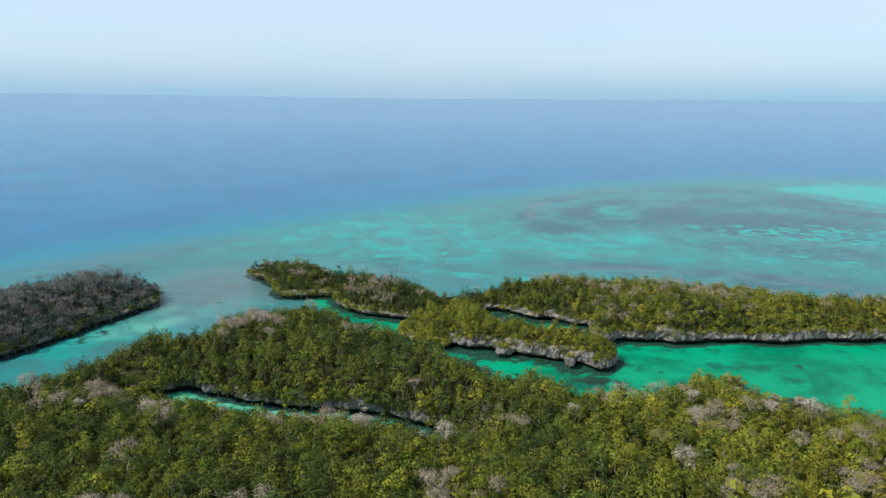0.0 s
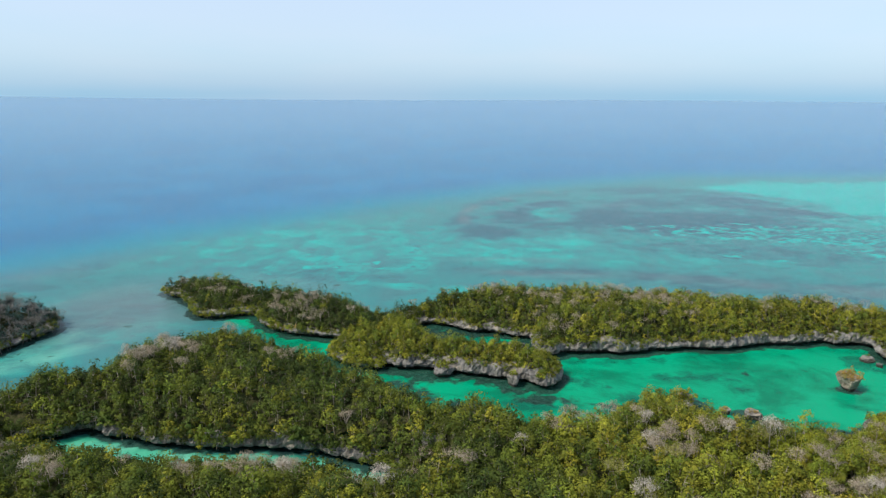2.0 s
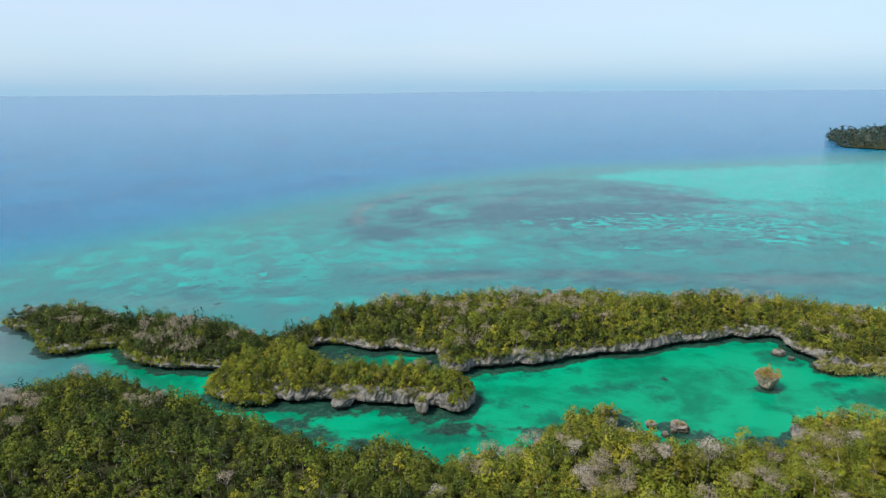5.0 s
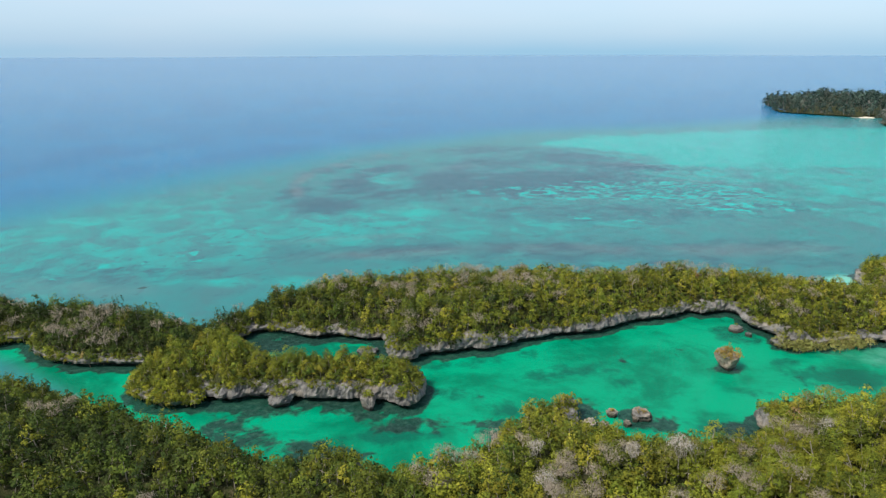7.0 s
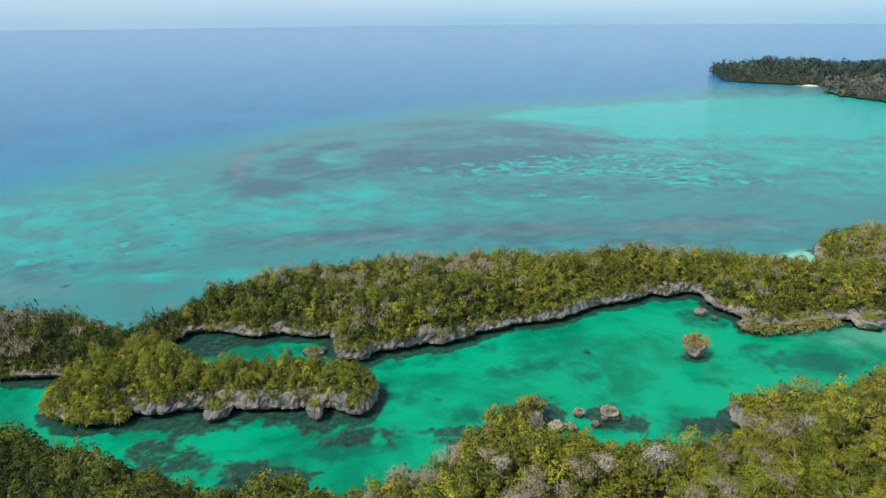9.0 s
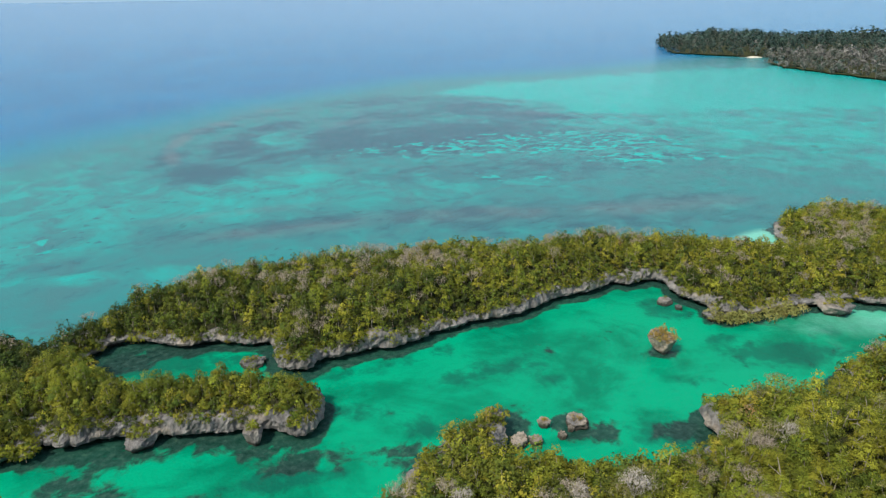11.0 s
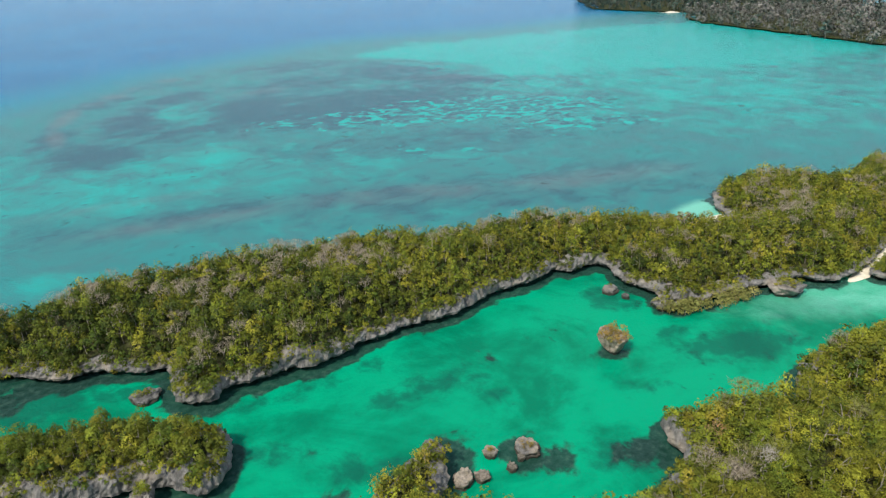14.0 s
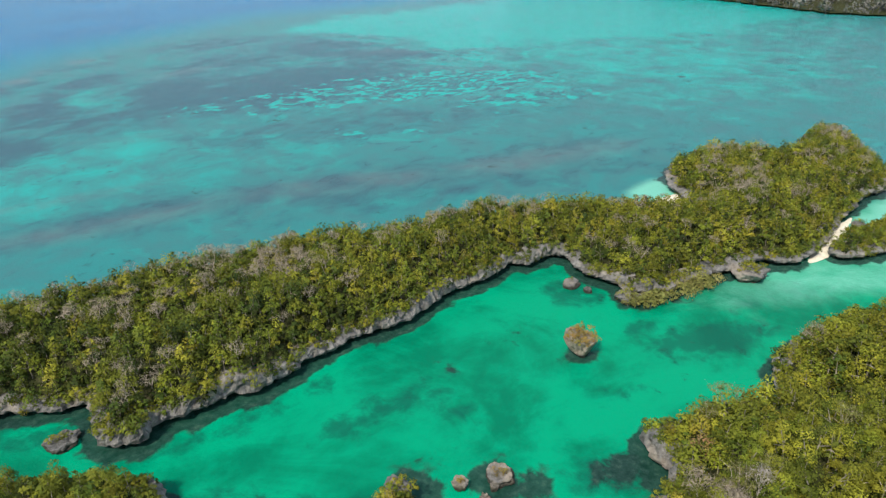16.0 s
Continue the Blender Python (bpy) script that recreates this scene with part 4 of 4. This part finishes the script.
joined("forest", rows_for(xy[g], z[g], r, len(LOW_T), tint[g], shrink=shrink[g]), LOW_T, [bark, leaf_forest], "dense olive-green forest on the long island", "forest")
fill, _, fill_z, r2 = scatter("main", 2.5, 42, 0.8)
# darker tint than the trees, standing in for shade between crowns
joined("undergrowth", rows_for(fill, fill_z, r2, len(UNDER_T), tints(r2, len(fill), 0.20) - 0.12 * (1 - ss(fill[:, 0], 0, 60)), 0.8, 1.4), UNDER_T, [bark, leaf_forest], "olive-green bushes under the island's trees", "undergrowth")
joined("dry_forest", rows_for(xy[bare], z[bare], r, len(BARE_MID), tint[bare], 0.78, 1.10), BARE_MID, [pale_bark, twigs], "leafless grey trees among the green forest", "forest")

# inner islet, eastern islet
for key, seed, lab in (("islet", 33, "yellow-green scrub forest on the small islet"), ("east", 34, "low green scrub on the eastern islet")):
    xy, d, z, r = scatter(key, 2.3, seed, 0.7)
    fill, _, fill_z, r2 = scatter(key, 2.4, seed + 10, 0.6)
    # bushes toned down a little, gap shade put into their colour
    joined("undergrowth", rows_for(fill, fill_z, r2, len(UNDER_T), tints(r2, len(fill), 0.34), 0.8, 1.3), UNDER_T, [bark, leaf_forest], "green bushes under the islet's trees", "undergrowth")
    joined("forest", rows_for(xy, z, r, len(FINE_T), tints(r, len(xy), 0.44, 0.13), 0.7, 1.15, shrink=0.55 + 0.45 * ss(d, 0, 3.5)), FINE_T, [bark, leaf_forest], lab, "forest")

edge_scrub("main", shores["main"][0], False, 51, 0.42, "olive scrub hanging over the long island's cliff", 0.8)
edge_scrub("main", shores["main"][0], False, 57, 0.34, "dark olive scrub reaching down to the water", 0.4, 0.7, 1.3, 0.9, (-80, -14))
edge_scrub("islet", shores["islet"][0], False, 58, 0.46, "olive scrub covering the islet's low western end", 0.5, 0.6, 1.2, 0.7, (0, 18))
edge_scrub("islet", shores["islet"][0], False, 52, 0.44, "yellow-green scrub hanging over the islet's cliff", 0.8, 0.5, 1.15)
edge_scrub("near", shores["near"][0], False, 53, 0.48, "yellow-green scrub along the headland's edge")
edge_scrub("near", shores["near"][1], True, 54, 0.22, "green scrub hanging over the inlet", 0.35, 0.8, 1.8, 1.15)
edge_scrub("dark", shores["dark"][0], False, 56, 0.25, "dull green scrub on the western island's shore", 0.7, 0.9, 1.5, 0.4)
edge_scrub("east", shores["east"][0], False, 55, 0.5, "low scrub on the eastern islet's rim")

# the dry western island
xy, d, z, r = scatter("dark", 2.4, 35, -0.6)
bare = r.uniform(size=len(xy)) < 0.5
joined("dry_forest", rows_for(xy[bare], z[bare], r, len(BARE_MID), tints(r, bare.sum()), 1.05, 1.45), BARE_MID, [dark_twigs, dark_twigs], "dark grey leafless forest on the western island", "forest")
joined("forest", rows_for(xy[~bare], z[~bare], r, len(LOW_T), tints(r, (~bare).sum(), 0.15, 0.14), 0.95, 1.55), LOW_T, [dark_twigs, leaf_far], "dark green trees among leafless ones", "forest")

# far woods; haze of distance is put into their leaf colour
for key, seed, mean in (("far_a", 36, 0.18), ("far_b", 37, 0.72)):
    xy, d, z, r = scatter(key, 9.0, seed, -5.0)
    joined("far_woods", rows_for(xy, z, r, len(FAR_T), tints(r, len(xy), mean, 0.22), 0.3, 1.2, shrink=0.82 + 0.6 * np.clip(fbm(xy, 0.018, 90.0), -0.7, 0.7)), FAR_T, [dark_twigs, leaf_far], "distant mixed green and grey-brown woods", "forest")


# ---- rocks in the lagoon ----
def rock_mesh(w, h, seed, waist=0.55, lump=0.22, long=1.0, flare=0.45, skin=None):
    """A wave-cut rock: narrow foot at the tide line, wide overhanging head, pitted skin."""
    bm = bmesh.new()
    bmesh.ops.create_icosphere(bm, subdivisions=4, radius=1.0)
    pick = random.Random(seed)
    cuts = [(Vector((pick.gauss(0, 1), pick.gauss(0, 1), pick.gauss(0, 0.7))).normalized(), pick.uniform(0.66, 0.92)) for _ in range(14)]
    for v in bm.verts:
        c = v.co.copy()
        for side, reach in cuts:
            c -= side * max(0.0, c.dot(side) - reach)
        c *= 1.12
        u = (c.z + 1) / 2
        wid = waist + (1 - waist) * min(1, max(0, (u - 0.12) / flare)) ** 1.2
        q = c.normalized()
        n = noise.fractal(q * 1.6 + Vector((seed, 0, 0)), 0.8, 2.0, 5) * lump - abs(noise.fractal(q * 3.5 + Vector((0, seed, 0)), 0.7, 2.1, 4)) * lump * 0.9 + lump * 0.3
        rad = 1 + n
        v.co = Vector((c.x * rad * wid * w * 0.5 * long * 1.15, c.y * rad * wid * w * 0.5 * 1.15, (min(c.z, 0.42) + 1) / 1.42 * (h + 1.2) * (1 + 0.5 * n) - 1.2))
    me = bpy.data.meshes.new("rock")
    bm.to_mesh(me)
    bm.free()
    me.materials.append(skin)
    return me


def sea_rock(x, y, w, h, seed, label, turn=0.0, waist=0.55, long=1.0, shrubs=0, spread=0.35, flare=0.45, bush=0.7, skin=rock_mat, tone="green"):
    ob = tagged(new("sea_rock", rock_mesh(w, h, seed, waist, 0.22, long, flare, skin)), label, "rock", "rocks in the lagoon")
    ob.matrix_world = pose(x, y, 0, 0, 0, turn)
    r = np.random.default_rng(int(seed * 10))
    for k in range(shrubs):
        a, q = k * 2.4, w * spread * math.sqrt((k + 0.3) / max(shrubs, 1))
        sx, sy = x + math.cos(a) * q * long, y + math.sin(a) * q
        place_shrub(sx, sy, h * 0.95, bush * r.uniform(0.7, 1.25), r.uniform(0, 360), tone)
    return ob


SHRUBS = {"green": (leaf_single, "small yellow-green shrub rooted on bare rock", "shrubs on rocks"),
          "ochre": (leaf_ochre, "small dry ochre shrub rooted on bare rock", "dry shrubs on rocks"),
          "olive": (leaf_thin, "dense dull olive mangrove bush standing in shallow water", "mangroves on the spit")}
shrub_protos = {"green": [], "ochre": [], "olive": []}


def place_shrub(x, y, z, scale, turn, tone="green", tall=1.0):
    known = shrub_protos[tone]
    leaf, label, group = SHRUBS[tone]
    k = len(known)
    if k < len(SHRUB_T):
        t = SHRUB_T[k]
        ob = single("mangrove" if tone == "olive" else "shrub", (("stem", t[0]), ("foliage", t[1])), (bark, leaf), label, "shrub", group)
    else:
        src = known[k % len(SHRUB_T)]
        ob = src.copy()
        scene.collection.objects.link(ob)
        for ch in src.children:
            c2 = ch.copy()
            scene.collection.objects.link(c2)
            c2.parent = ob
    known.append(ob)
    ob.matrix_world = pose(x, y, z, 0, 0, turn) @ Matrix.Diagonal((scale, scale, scale * tall, 1))


sea_rock(152.6, 176.4, 7.0, 4.2, 1.3, "mushroom-shaped limestone rock topped with scrub", 10, 0.40, 1.0, 26, 0.50, 0.75, 0.55, tan_rock, "ochre")
place_shrub(153.6, 177.4, 4.6, 0.6, 40, "ochre", 2.0)
place_shrub(152.2, 176.2, 4.3, 0.5, 130, "ochre", 1.5)
sea_rock(113.5, 164.8, 4.1, 1.4, 2.7, "squat pale limestone boulder standing in water", 20, 0.85, 1.15, 7, 0.26, bush=0.32, skin=tan_rock, tone="ochre")
sea_rock(107.6, 168.2, 2.5, 1.3, 3.1, "small upright limestone boulder with a grassy top", 0, 0.75, 0.9, 5, 0.2, bush=0.28, skin=tan_rock, tone="ochre")
sea_rock(108.2, 163.4, 1.7, 0.9, 4.9, "small jagged grey rock", 40, 0.8, skin=tan_rock)
sea_rock(111.0, 164.0, 1.3, 1.0, 5.2, "small low grey rock", 70, 0.8, skin=tan_rock)
sea_rock(99.6, 166.2, 3.2, 1.4, 6.4, "broken grey limestone rock by the headland", 30, 0.85, 1.2, skin=tan_rock)
sea_rock(102.4, 164.6, 2.2, 1.0, 7.7, "broken grey limestone rock by the headland", 80, 0.85, skin=tan_rock)
sea_rock(98.0, 172.6, 4.0, 4.4, 8.2, "steep grey limestone pinnacle at the headland's tip", 10, 0.8, 0.8, 2, 0.2)
sea_rock(64.5, 225.6, 4.4, 1.2, 9.6, "low rugged limestone rock with sparse scrub", 0, 0.85, 1.15, 6, 0.36, bush=0.5)
sea_rock(55.3, 195.0, 3.3, 3.4, 10.4, "narrow limestone stack with a shrub on top", 0, 0.6, 1.0, 7, 0.36, bush=0.6)
sea_rock(36.2, 206.2, 4.8, 2.6, 11.5, "bushy limestone block fallen from the islet", -20, 0.8, 1.1, 12, 0.46)
sea_rock(175.0, 195.2, 3.4, 1.3, 12.6, "low bare limestone rock", 0, 0.85, 1.1, 1, 0.1)
sea_rock(175.6, 190.6, 2.0, 0.9, 13.1, "low bare limestone rock", 50, 0.85)
sea_rock(179.0, 181.4, 5.4, 1.8, 14.8, "low rugged limestone ledge beside the mangroves", 30, 0.9, 1.2, 1, 0.1)
sea_rock(209.5, 165.5, 7.0, 2.8, 15.9, "undercut limestone rock crowned with scrub", 0, 0.7, 1.0, 11, 0.42)
sea_rock(262.0, 156.0, 3.4, 1.6, 16.4, "small bushy rock beside the sand bar", 0, 0.8, 1.0, 3, 0.3)

# limestone outcrops that break through the headland's forest beside the inlet
r = np.random.default_rng(63)
for k, (ox, oy, ow, turn) in enumerate(((24, 152.0, 3.2, -10), (29, 163, 3.4, 60), (41, 163, 3.2, 15))):
    spot = np.array([(ox, oy)], float)
    oz = float(land_height("near", spot, inside("near", spot))[0])
    rock = tagged(new("limestone_outcrop", rock_mesh(ow, 2.6, 21.0 + k * 1.7, 0.9, 0.26, 1.3, 0.4, rock_mat)), "grey limestone crag rising among the headland's trees", "rock", "crags on the headland")
    rock.matrix_world = pose(ox, oy, oz - 0.6, 0, 0, turn)
    for _ in range(4):
        place_shrub(ox + r.uniform(-1.2, 1.2), oy + r.uniform(-0.2, 1.6), oz + 1.7, r.uniform(0.5, 0.9), r.uniform(0, 360))

# mangroves on the low spit of the long island
r = np.random.default_rng(77)
for k in range(95):
    u = r.uniform()
    place_shrub(177.0 + 24 * u + r.uniform(-1, 1), 177.2 - 8.4 * u + r.uniform(-1.0, 6.5), 0.0, r.uniform(0.75, 1.35), r.uniform(0, 360), "olive")
